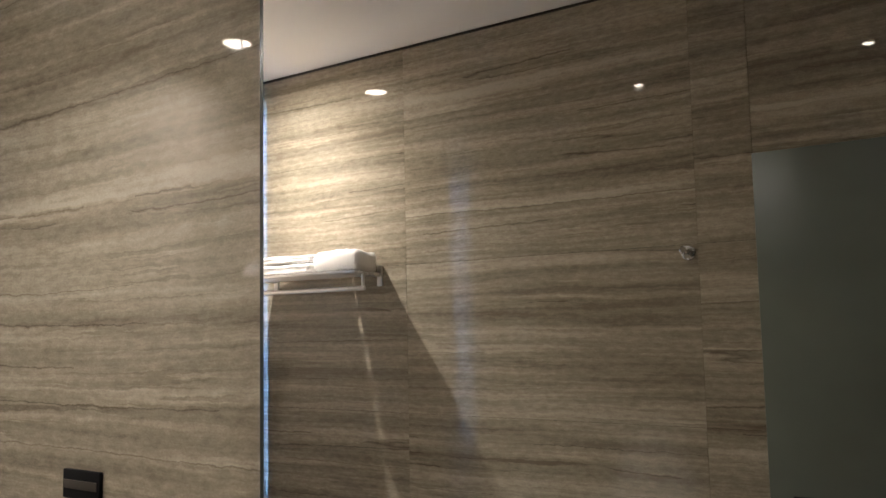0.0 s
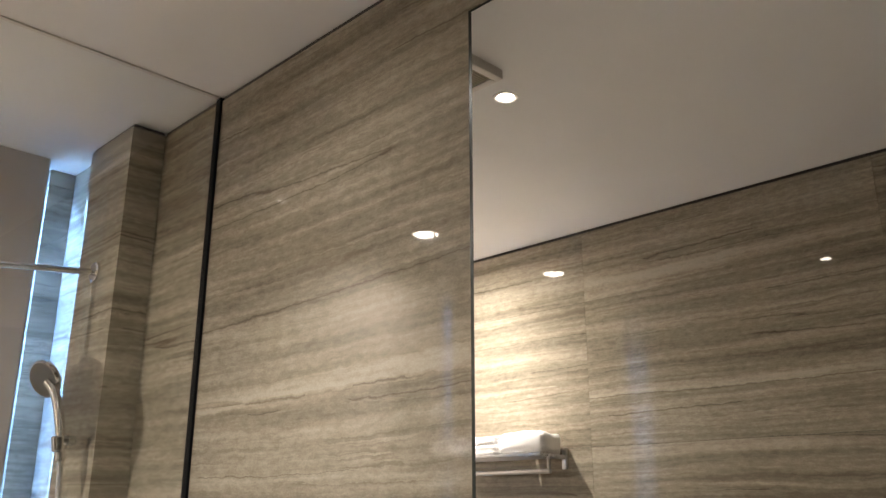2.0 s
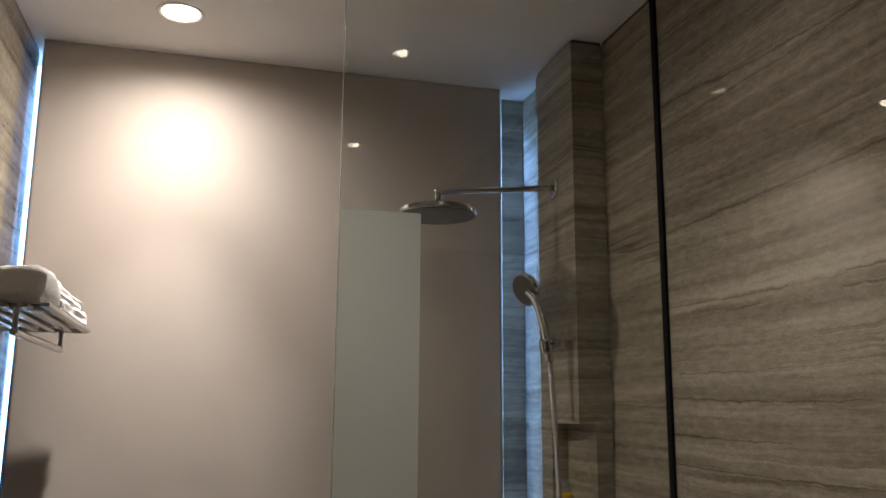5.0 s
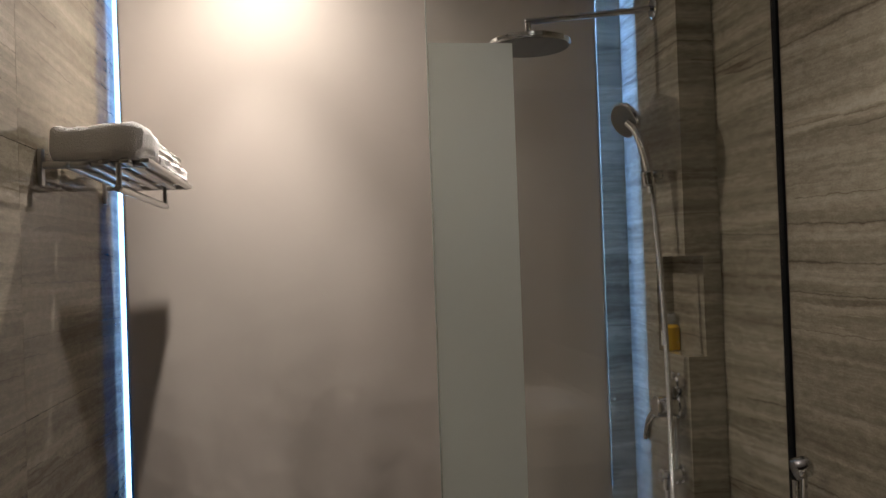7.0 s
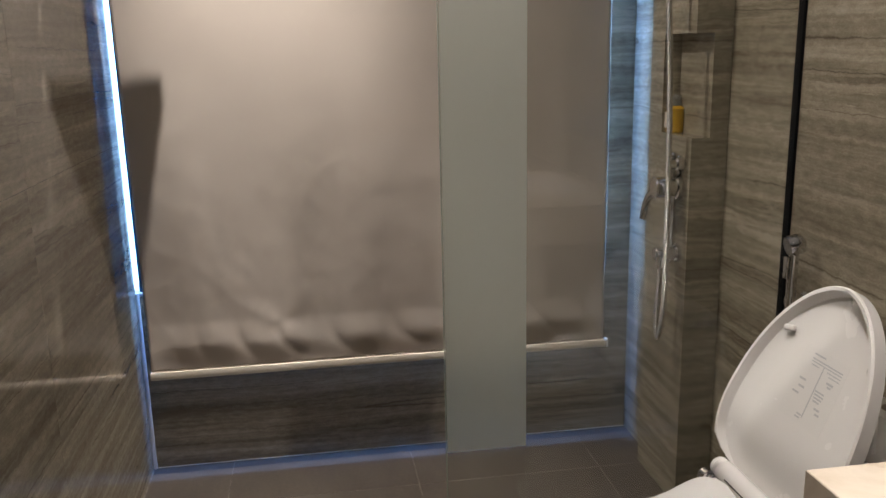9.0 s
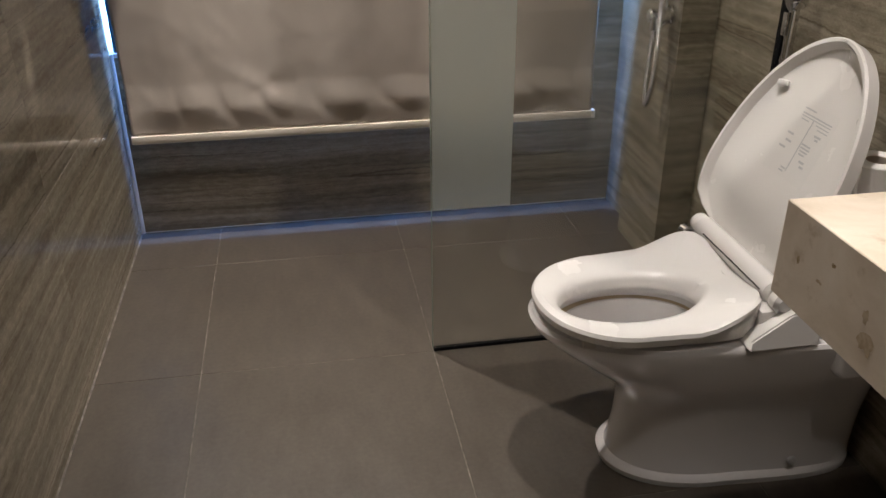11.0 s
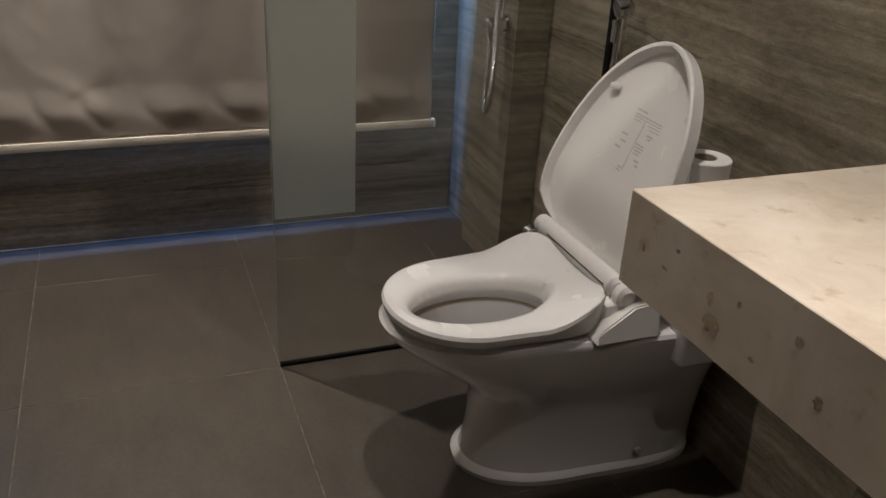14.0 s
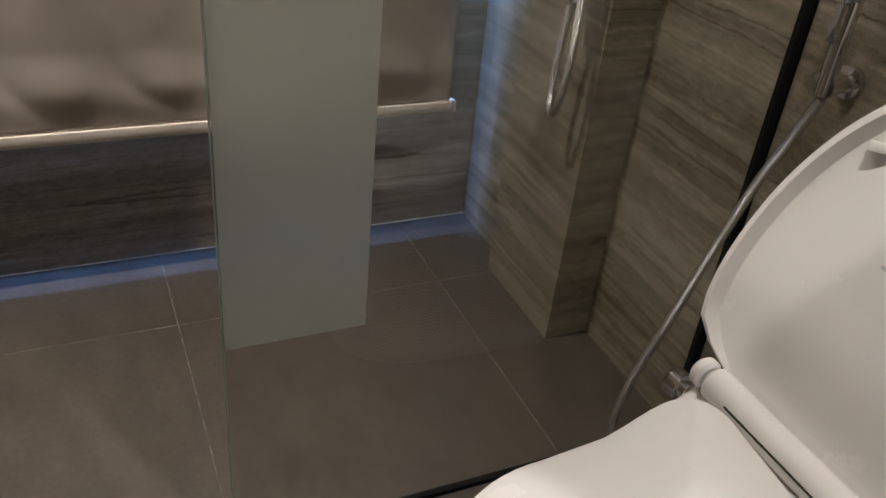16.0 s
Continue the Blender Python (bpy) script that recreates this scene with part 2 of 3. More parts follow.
def thing(name, bm, material, label, category, kind="", group="", smooth=True):
    ob = new(name, to_mesh(name, bm, smooth))
    ob.data.materials.append(material)
    return tagged(ob, label, category, group, kind)


def holder_of(name, at, label, category, kind="", group=""):
    ob = new(name)
    ob.matrix_world = at if isinstance(at, Matrix) else Matrix.Translation(at)
    ob.empty_display_size = 0.05
    return tagged(ob, label, category, group, kind)


def part(name, bm, material, parent, label="", smooth=True, kind=""):
    """One mesh under a thing or a part; bm is in world metres."""
    bpy.context.view_layer.update()
    ob = new(name, to_mesh(name, bm, smooth))
    ob.data.materials.append(material)
    ob.parent = parent
    ob.matrix_parent_inverse = parent.matrix_world.inverted()
    return tagged(ob, label, kind=kind)


def box(lo, hi, bevel=0.0, segments=2, bm=None):
    own = bm is None
    b = bmesh.new()
    c = [(a + d) / 2 for a, d in zip(lo, hi)]
    s = [d - a for a, d in zip(lo, hi)]
    bmesh.ops.create_cube(b, size=1, matrix=Matrix.Translation(c) @ Matrix.Diagonal((*s, 1)))
    if bevel:
        bmesh.ops.bevel(b, geom=b.edges[:], offset=bevel, segments=segments, affect="EDGES", profile=0.5)
    if own:
        return b
    return join(bm, b)


def join(bm, other):
    me = bpy.data.meshes.new("tmp")
    other.to_mesh(me)
    other.free()
    bm.from_mesh(me)
    bpy.data.meshes.remove(me)
    return bm


def loft(rings, caps=True, bm=None):
    """Closed rings of equal length, joined one to the next."""
    b = bm or bmesh.new()
    rows = [[b.verts.new(p) for p in r] for r in rings]
    n = len(rows[0])
    for a, c in zip(rows, rows[1:]):
        for i in range(n):
            b.faces.new((a[i], a[(i + 1) % n], c[(i + 1) % n], c[i]))
    if caps:
        b.faces.new(rows[0])
        b.faces.new(rows[-1])
    return b


def frame_of(d):
    d = Vector(d).normalized()
    u = d.orthogonal().normalized()
    return u, d.cross(u)


def ring(c, d, r, n=24):
    u, v = frame_of(d)
    return [Vector(c) + r * (math.cos(2 * math.pi * i / n) * u + math.sin(2 * math.pi * i / n) * v) for i in range(n)]


def turned(start, d, profile, n=28, bm=None):
    """A turned solid: profile rows of (distance along d, radius)."""
    d = Vector(d).normalized()
    return loft([ring(Vector(start) + d * s, d, max(r, 0.0004), n) for s, r in profile], True, bm)


def rod(a, b, r, n=16, bm=None):
    a, b = Vector(a), Vector(b)
    length = (b - a).length
    e = min(r * 0.35, length / 4)
    return turned(a, b - a, [(0, r - e), (e, r), (length - e, r), (length, r - e)], n, bm)


def tube(points, r, n=12, bm=None):
    """A bent round bar through points."""
    pts = [Vector(p) for p in points]
    rings = []
    u = None
    for i, p in enumerate(pts):
        d = (pts[min(i + 1, len(pts) - 1)] - pts[max(i - 1, 0)]).normalized()
        u = d.orthogonal().normalized() if u is None else (u - d * u.dot(d)).normalized()
        v = d.cross(u)
        rings.append([p + r * (math.cos(2 * math.pi * k / n) * u + math.sin(2 * math.pi * k / n) * v) for k in range(n)])
    return loft(rings, True, bm)


def spline(points, steps=10):
    """Catmull-Rom points through the given ones."""
    p = [Vector(q) for q in points]
    p = [2 * p[0] - p[1], *p, 2 * p[-1] - p[-2]]
    out = []
    for a, b, c, d in zip(p, p[1:], p[2:], p[3:]):
        for k in range(steps):
            t = k / steps
            out.append(0.5 * (2 * b + (c - a) * t + (2 * a - 5 * b + 4 * c - d) * t * t + (3 * b - a - 3 * c + d) * t ** 3))
    out.append(p[-2])
    return out


# ---- large structure ----
thing("floor", box((-0.13, YE - 0.1, -0.12), (W + 0.13, YW + 0.13, -0.0012)), GROUT, "grey-brown tiled bathroom floor with pale joints", "floor", "structure")
FLOOR = bpy.data.objects["floor"]
thing("ceiling", box((-0.13, YE - 0.1, H), (W + 0.13, YW + 0.14, H + 0.1)), PAINT, "plain white painted ceiling", "ceiling", "structure")
WALL_LEFT = thing("wall_left", box((-0.13, YE, 0), (-0.012, YW + 0.03, H)), GAP, "polished brown wood-vein marble wall", "wall", "structure")
WALL_RIGHT = thing("wall_right", box((W + 0.012, YE, 0), (W + 0.13, YW + 0.13, H)), GAP, "polished brown wood-vein marble wall", "wall", "structure")
# unseen end wall, added to close the room and kept dark against bounced light
thing("wall_unseen", box((-0.13, YE - 0.1, 0), (W + 0.13, YE, H)), UNSEEN_DARK, "added unseen end wall, dark brown to soak up bounced light", "wall", "structure")
SILL_Z, WIN_R = 0.59, 1.512
dado = box((0, YW, 0), (XR, YW + 0.12, SILL_Z - 0.012))
thing("wall_window", box((WIN_R, YW, 2.402), (XR, YW + 0.12, H), bm=box((WIN_R, YW, SILL_Z - 0.012), (XR, YW + 0.12, 2.400), bm=dado)), MARBLE, "dark wood-vein marble wall under and beside the window", "wall", "structure")

pil = box((XP, YP, 0), (W, YR, 1.062))
box((XP, YP, 1.330), (W, YR, H - 0.012), bm=pil)
box((XP + 0.050, YP, 1.062), (W, 2.415, 1.330), bm=pil)
box((XP, 2.415, 1.062), (W, YR, 1.330), bm=pil)
box((XR, YR, 0), (W, YW + 0.12, H), bm=pil)
thing("wall_pilaster", pil, MARBLE, "marble pilaster with a shelf niche cut into its corner", "wall", "structure", smooth=False)

# dark strips set into the gap carry its shade in their colour
gap = box((-0.012, YE, H - 0.008), (-0.004, YW, H))
box((W + 0.004, YE, H - 0.012), (W + 0.012, YP, H), bm=gap)
box((XP + 0.006, YP + 0.006, H - 0.012), (W, YR - 0.002, H), bm=gap)
thing("trim", gap, GAP, "narrow dark shadow gap under the ceiling", "trim", "structure")

seal = tube([(0.003, YW - 0.003, 0.0), (0.003, YW - 0.003, SILL_Z)], 0.008)
# the thin white line on the floor stands in for a strip of daylight
tube([(0.0, YW - 0.001, 0.0), (XR, YW - 0.001, 0.0)], 0.002, bm=seal)
thing("sealant_and_light_line", seal, SEALANT, "white sealant bead up the corner, and a thin white line for daylight on the floor", "sealant", "structure")

thing("joint_trim", tube([(0.0005, YE, 0.0), (0.0005, YW, 0.0)], 0.003), GROUT, "pale joint along the foot of the wall", "joint", "structure")

# window: frame, pane, sill, and the dusk sky outside
win = holder_of("window_1", (0.7, YW + 0.08, SILL_Z), "tall window with blue-painted metal frame behind a blind", "window", "structure")
part("window_sill", box((-0.012, YW + 0.001, SILL_Z - 0.012), (WIN_R, YW + 0.12, SILL_Z), 0.002), SEALANT, win, "white window sill")
part("frame", box((0.010, YW + 0.012, SILL_Z), (0.115, YW + 0.034, H), 0.002), FRAME, win)
part("frame", box((1.472, YW + 0.04, SILL_Z), (WIN_R, YW + 0.085, H), 0.003), STILE, win)
part("frame", box((0.115, YW + 0.03, SILL_Z), (1.472, YW + 0.085, SILL_Z + 0.05), 0.003), FRAME, win)
part("frame", box((0.68, YW + 0.03, SILL_Z + 0.05), (0.73, YW + 0.085, H), 0.003), FRAME, win)
pane = part("pane", box((0.115, YW + 0.055, SILL_Z + 0.05), (0.68, YW + 0.063, H)), GLASS, win)
pane.visible_shadow = False
pane = part("pane", box((0.73, YW + 0.055, SILL_Z + 0.05), (1.472, YW + 0.063, H)), GLASS, win)
pane.visible_shadow = False
thing("backdrop", box((-0.6, YW + 0.55, -0.4), (2.2, YW + 0.56, H + 0.5)), DUSK, "pale blue evening sky outside the window", "sky", "structure")

# mirror on the vanity wall
mir = holder_of("wall_mirror", (W, 0.0, 0.95), "large frameless mirror on the vanity wall", "mirror")
part("mirror_glass", box((W - 0.009, -1.2, 0.95), (W - 0.001, 0.964, 2.287)), MIRROR, mir)
part("edge", box((W - 0.0095, 0.964, 0.95), (W - 0.001, 0.971, 2.287)), MIRROR_EDGE, mir)
part("edge", box((W - 0.0095, -1.2, 2.287), (W - 0.001, 0.971, 2.292)), MIRROR_EDGE, mir)

# frosted glass door in the wall opposite the mirror
door = holder_of("door_1", (0, 0.24, 0), "closed greenish frosted glass door", "door", "structure")
part("door_panel", box((0.0, -0.235, 0.004), (0.012, 0.615, 1.86), 0.002), DOORGLASS, door)
part("lock", box((0.012, 0.45, 0.775), (0.035, 0.55, 0.875), 0.004), BLACK, door, "black lock case")

# ---- shower screen ----
screen = holder_of("shower_screen", (1.24, YG, 0), "clear glass shower screen with a frosted vertical strip", "glass screen")
g = part("glass", box((XG, YG - 0.005, 0.008), (W - 0.004, YG + 0.005, H - 0.004)), SCREEN, screen)
g = part("frosted_strip", box((XG + 0.001, YG - 0.0068, 0.395), (XG + 0.187, YG - 0.0054, 1.81)), FROST, screen, "frosted strip")
part("polished_edge", box((XG - 0.0012, YG - 0.005, 0.008), (XG - 0.0002, YG + 0.005, H - 0.004)), EDGE, screen, "grey-green polished glass edge")
part("wall_channel", box((W - 0.007, YG - 0.011, 0), (W + 0.004, YG + 0.011, H - 0.003)), BLACK, screen, "black wall channel")
part("floor_seal", box((XG + 0.002, YG - 0.006, -0.001), (W - 0.008, YG + 0.006, 0.008)), BLACK, screen, "black floor seal")
part("ceiling_seal", box((XG, YG - 0.006, H - 0.004), (W - 0.008, YG + 0.006, H + 0.001)), GRILLE, screen, "pale ceiling seal")

# ---- roller blind ----
BX0, BX1, BZ0 = 0.04, 1.478, 0.34
blind = holder_of("roller_blind", (0.76, YB, BZ0), "beige fabric roller blind, drawn down and creased near its hem", "blind")


def ridge(x, z, seed, sharp):
    """Creases of cloth: thin lines where a slow noise crosses nought."""
    return max(0.0, 1 - abs(noise.noise(Vector((x, z, seed)))) * sharp) ** 2


def blind_fold(x, z):
    """How far the cloth hangs out of its plane: soft drapes, pulled creases, bunched scallops over the bar."""
    low = max(0.0, min(1.0, (1.75 - z) / 1.3))
    hem = max(0.0, 1 - (z - BZ0) / 0.24)
    drape = noise.noise(Vector((x * 3.4 + 0.4 * z, z * 0.55, 3.1))) + 0.3 * noise.noise(Vector((x * 9.0 - 0.7 * z, z * 0.8, 5.7)))
    sc = math.sin(x * 17 + 4.4 * noise.noise(Vector((x * 2.1, z * 3.0, 1.0))))
    bunch = abs(sc) ** 0.6 * math.sin(min(1.0, max(0.0, (z - BZ0 - 0.02) / 0.15)) * math.pi)
    crease = ridge(x * 3.0 + 1.5 * z, z * 2.2 - x, 9.3, 9) + 0.7 * ridge(x * 4.2 - 2.4 * z, z * 3.0 + 1.4 * x, 2.6, 8)
    crease *= max(0.0, noise.noise(Vector((x * 2.3, z * 2.3, 6.1))) + 0.25)
    wrinkle = noise.fractal(Vector((x * 13.0 + 3.0 * z, z * 8.0 - 2.2 * x, 4.4)), 0.9, 2.1, 3)
    star = math.hypot(x - 0.44, (z - 0.50) * 0.8)
    pull = 0.0016 * math.exp(-(star / 0.10) ** 2) * math.cos(3 * math.atan2(z - 0.50, x - 0.44) + 0.6) * min(1.0, star / 0.03)
    pin = max(0.0, 1 - (z - BZ0 - 0.02) / 0.08)
    return (0.020 * drape * low - 0.013 * bunch * hem - 0.0021 * crease * low + 0.0012 * drape + 0.0015 * wrinkle * low + pull) * (1 - 0.97 * min(1.0, pin))


cloth = bmesh.new()
NX, NZ = 150, 210
grid = [[cloth.verts.new((BX0 - 0.013 * k / NZ + (BX1 - BX0 + 0.013 * k / NZ) * i / NX, YB - 0.004 + blind_fold(BX0 + (BX1 - BX0) * i / NX, BZ0 + 0.02 + (H - BZ0 - 0.0205) * k / NZ), BZ0 + 0.02 + (H - BZ0 - 0.0205) * k / NZ)) for i in range(NX + 1)] for k in range(NZ + 1)]
for k in range(NZ):
    for i in range(NX):
        cloth.faces.new((grid[k][i], grid[k][i + 1], grid[k + 1][i + 1], grid[k + 1][i]))
fab = part("fabric", cloth, FABRIC, blind)
solid = fab.modifiers.new("thickness", "SOLIDIFY")
solid.thickness = 0.0012
part("bottom_bar", box((BX0 - 0.004, YB - 0.011, BZ0 - 0.006), (BX1 + 0.006, YB + 0.009, BZ0 + 0.020), 0.004), BARWHITE, blind, "cream painted bottom bar")
part("end_cap", box((BX1 + 0.006, YB - 0.012, BZ0 - 0.007), (BX1 + 0.016, YB + 0.010, BZ0 + 0.021), 0.003), GRILLE, blind)

# unseen rail, added to stop window light leaking over the cloth's top
part("light_block_rail", box((BX0, YB + 0.004, H - 0.075), (BX1, YW + 0.001, H + 0.008), 0.004), BARWHITE, blind, "unseen rail added to block window light over the cloth")

# ---- downlights ----
for lx, ly, size, beams in DOWNLIGHTS:
    dl = holder_of("downlight", (lx, ly, H), "round recessed ceiling downlight, switched on", "downlight", group="ceiling downlights")
    trim = loft([ring((lx, ly, H - z), (0, 0, 1), r, 40) for z, r in ((0.0005, size + 0.015), (0.004, size + 0.014), (0.005, size + 0.009), (0.0025, size + 0.003), (0.001, size + 0.002))], False)
    part("trim_ring", trim, PLASTIC, dl, "white trim ring")
    part("lamp_disc", turned((lx, ly, H - 0.0015), (0, 0, 1), [(0, size), (0.001, size)], 40), BULB, dl, "glowing lamp")

# ---- ceiling fan grille ----
FX0, FX1, FY0, FY1 = 1.20, 1.362, 1.262, 1.428
fan = holder_of("extractor_fan", (1.28, 1.345, H), "square off-white ceiling extractor fan grille", "fan")
for lo, hi in (((FX0, FY0), (FX1, FY0 + 0.022)), ((FX0, FY1 - 0.022), (FX1, FY1)), ((FX0, FY0 + 0.022), (FX0 + 0.022, FY1 - 0.022)), ((FX1 - 0.022, FY0 + 0.022), (FX1, FY1 - 0.022))):
    part("frame", box((*lo, H - 0.028), (*hi, H), 0.003), GRILLE, fan)
part("backing", box((FX0 + 0.02, FY0 + 0.02, H - 0.006), (FX1 - 0.02, FY1 - 0.02, H)), GAP, fan, "dark backing")
for i in range(14):
    y = FY0 + 0.028 + i * (FY1 - FY0 - 0.056) / 13
    part("slat", box((FX0 + 0.022, y - 0.0025, H - 0.024), (FX1 - 0.022, y + 0.0025, H - 0.008)), SLAT, fan)

# ---- wall socket ----
sock = holder_of("wall_socket", (W, 1.43, 1.1), "black double socket plate on the marble wall", "socket")
part("plate", box((W - 0.009, 1.376, 1.070), (W, 1.487, 1.122), 0.002), BLACK, sock)
part("insert", box((W - 0.011, 1.382, 1.088), (W - 0.009, 1.481, 1.104), 0.0005), GAP, sock)

# ---- coat hook on the wall opposite the mirror ----
hook = holder_of("coat_hook", (0, 0.818, 1.578), "small round chrome coat hook", "hook")
part("base", turned((0, 0.818, 1.578), (1, 0, 0), [(0, 0.022), (0.006, 0.022), (0.008, 0.019)]), CHROME, hook)
part("peg", turned((0.007, 0.818, 1.578), (1, 0, 0.15), [(0, 0.007), (0.03, 0.007), (0.034, 0.013), (0.044, 0.013), (0.047, 0.009)]), CHROME, hook)

# ---- towel shelf ----
SX, SY0, SY1, SZ = 0.230, 1.95, 2.575, 1.574
shelf = holder_of("towel_shelf", (0, 2.16, SZ), "chrome wall-mounted towel shelf with a hanging rail", "shelf")
for y in (SY0 + 0.07, SY1):
    part("side_bar", tube(spline([(0.0, y, SZ), (SX * 0.5, y, SZ), (SX - 0.02, y, SZ), (SX, y, SZ)], 4), 0.0085), STEEL, shelf)
    part("wall_plate", box((0, y - 0.012, SZ - 0.045), (0.010, y + 0.012, SZ + 0.035), 0.003), STEEL, shelf)
for i in range(5):
    x = 0.055 + i * (SX - 0.055) / 4
    part("slat", box((x - 0.010, SY0 + (SX - x) * 0.30, SZ - 0.006), (x + 0.010, SY1, SZ + 0.004), 0.003), STEEL, shelf)
for y in (SY0 + 0.015, SY1 - 0.06):
    part("drop_post", rod((0.175, y, SZ - 0.006), (0.175, y, SZ - 0.058), 0.006), STEEL, shelf)
part("hanging_rail", rod((0.175, SY0 + 0.005, SZ - 0.058), (0.175, SY1 - 0.05, SZ - 0.058), 0.0085), STEEL, shelf)


def towel(y0, y1, x0, x1, z0, z1, seed, turns):
    """A folded terry towel: a soft block with a rounded fold and uneven surface."""
    b = box((x0, y0, z0), (x1, y1, z1), min(z1 - z0, 0.06) * 0.42, 4)
    bmesh.ops.subdivide_edges(b, edges=[e for e in b.edges if e.calc_length() > 0.03], cuts=7, use_grid_fill=True)
    bmesh.ops.triangulate(b, faces=[f for f in b.faces if len(f.verts) > 4])
    b.normal_update()
    for v in b.verts:
        p = v.co * 9 + Vector((seed, 0, 0))
        n2 = noise.noise(v.co * 38 + Vector((0, seed, 0)))
        crease = -0.007 * max(0.0, 1 - abs((v.co.z - z0) / (z1 - z0) - 0.5) * 7) * (1 if v.normal.z < 0.4 else 0)
        lift = 0.010 * noise.noise(p) + 0.006 * n2 + 0.003 * noise.noise(v.co * 110) + crease
        v.co += v.normal * lift if v.co.z > z0 + 0.004 else Vector((0, 0, 0))
        v.co.y += turns * 0.36 * (x1 - v.co.x) * max(0.0, (y1 - v.co.y) / (y1 - y0))
    return b


thing("folded_towel", towel(SY0 - 0.005, SY0 + 0.22, 0.018, SX - 0.002, SZ + 0.006, SZ + 0.082, 1.0, 1), TOWEL, "thick folded white towel on the shelf", "towel", group="folded towels")
thing("folded_towel", towel(SY0 + 0.235, SY1 - 0.01, 0.03, SX - 0.002, SZ + 0.006, SZ + 0.042, 5.0, 0), TOWEL, "flat folded white towel on the shelf", "towel", group="folded towels")
thing("folded_towel", towel(SY0 + 0.24, SY1 - 0.03, 0.035, SX - 0.01, SZ + 0.046, SZ + 0.080, 9.0, 0), TOWEL, "flat folded white towel lying on another", "towel", group="folded towels")

# ---- shower fittings on the pilaster ----
AY, AZ = 2.36, 2.03
sh = holder_of("rain_shower", (XP, AY, AZ), "chrome rain shower head on a straight arm", "shower")
part("flange", turned((XP, AY, AZ), (-1, 0, 0), [(0, 0.029), (0.006, 0.029), (0.010, 0.024)]), CHROME, sh)
part("arm", rod((XP - 0.006, AY, AZ), (1.166, AY, AZ - 0.042), 0.0095), CHROME, sh)
part("stem", turned((1.177, AY, AZ - 0.034), (0, 0, -1), [(0, 0.009), (0.03, 0.009), (0.034, 0.014), (0.05, 0.016), (0.056, 0.012)]), CHROME, sh)
head = part("head", turned((1.177, AY, AZ - 0.086), (0, 0, -1), [(0, 0.02), (0.004, 0.05), (0.008, 0.108), (0.012, 0.115), (0.022, 0.116), (0.026, 0.112)], 48), CHROME, sh)
part("spray_face", turned((1.177, AY, AZ - 0.112), (0, 0, -1), [(0, 0.110), (0.002, 0.108)], 48), SPRAYFACE, head, "grey spray face")

hs = holder_of("hand_shower", (XP, 2.28, 1.55), "chrome hand shower in its wall holder with a long hose", "shower")
part("wall_holder", box((1.475, 2.258, 1.538), (XP, 2.286, 1.564), 0.006), CHROME, hs)
part("cradle", turned((1.478, 2.276, 1.522), (-0.1, 0.05, 1), [(0, 0.014), (0.004, 0.018), (0.036, 0.020), (0.04, 0.017)]), CHROME, hs)
part("grip", tube(spline([(1.482, 2.274, 1.50), (1.478, 2.280, 1.56), (1.470, 2.298, 1.63), (1.461, 2.322, 1.68), (1.450, 2.345, 1.705)], 5), 0.0125), CHROME, hs)
hh = part("head", turned((1.462, 2.372, 1.722), (-0.82, -0.30, -0.40), [(-0.006, 0.012), (-0.002, 0.035), (0.006, 0.05), (0.016, 0.053), (0.022, 0.049)], 36), CHROME, hs)
part("spray_face", turned(Vector((1.462, 2.372, 1.722)) + 0.0215 * Vector((-0.82, -0.30, -0.40)).normalized(), (-0.82, -0.30, -0.40), [(0, 0.047), (0.002, 0.045)], 36), SPRAYFACE, hh, "grey spray face")
part("hose", tube(spline([(1.484, 2.274, 1.50), (1.492, 2.262, 1.30), (1.496, 2.250, 1.05), (1.496, 2.244, 0.80), (1.493, 2.238, 0.62), (1.490, 2.248, 0.53), (1.490, 2.266, 0.502), (1.490, 2.276, 0.535), (1.490, 2.274, 0.60), (1.490, 2.260, 0.715)], 8), 0.0075, 10), HOSE, hs)

MY = 2.285
mx = holder_of("shower_mixer", (XP, MY, 0.92), "chrome concealed shower mixer with lever", "mixer")
part("riser_bar", box((XP - 0.030, MY - 0.016, 0.715), (XP - 0.010, MY + 0.006, 1.02), 0.008, 3), CHROME, mx)
for z in (0.742, 0.985):
    part("wall_rose", turned((XP, MY - 0.005, z), (-1, 0, 0), [(0, 0.026), (0.005, 0.026), (0.008, 0.014), (0.014, 0.013)]), CHROME, mx)
part("valve_body", turned((XP, MY, 0.925), (-1, 0, 0), [(0, 0.036), (0.015, 0.036), (0.018, 0.029), (0.07, 0.029), (0.074, 0.024)]), CHROME, mx)
part("lever", tube(spline([(XP - 0.062, MY + 0.005, 0.918), (XP - 0.072, MY + 0.04, 0.885), (XP - 0.076, MY + 0.06, 0.830)], 5), 0.0105), CHROME, mx)
part("diverter", turned((XP, MY - 0.02, 0.99), (-1, 0, 0), [(0, 0.018), (0.02, 0.018), (0.024, 0.012), (0.04, 0.012), (0.044, 0.009)]), CHROME, mx)
part("hose_outlet", turned((XP, MY - 0.01, 0.742), (-1, 0, 0), [(0, 0.024), (0.01, 0.024), (0.014, 0.018), (0.065, 0.018), (0.07, 0.014)]), CHROME, mx)
part("outlet_nut", turned((XP - 0.055, MY - 0.025, 0.738), (0, 0, -1), [(0, 0.012), (0.03, 0.012), (0.034, 0.009)]), CHROME, mx)

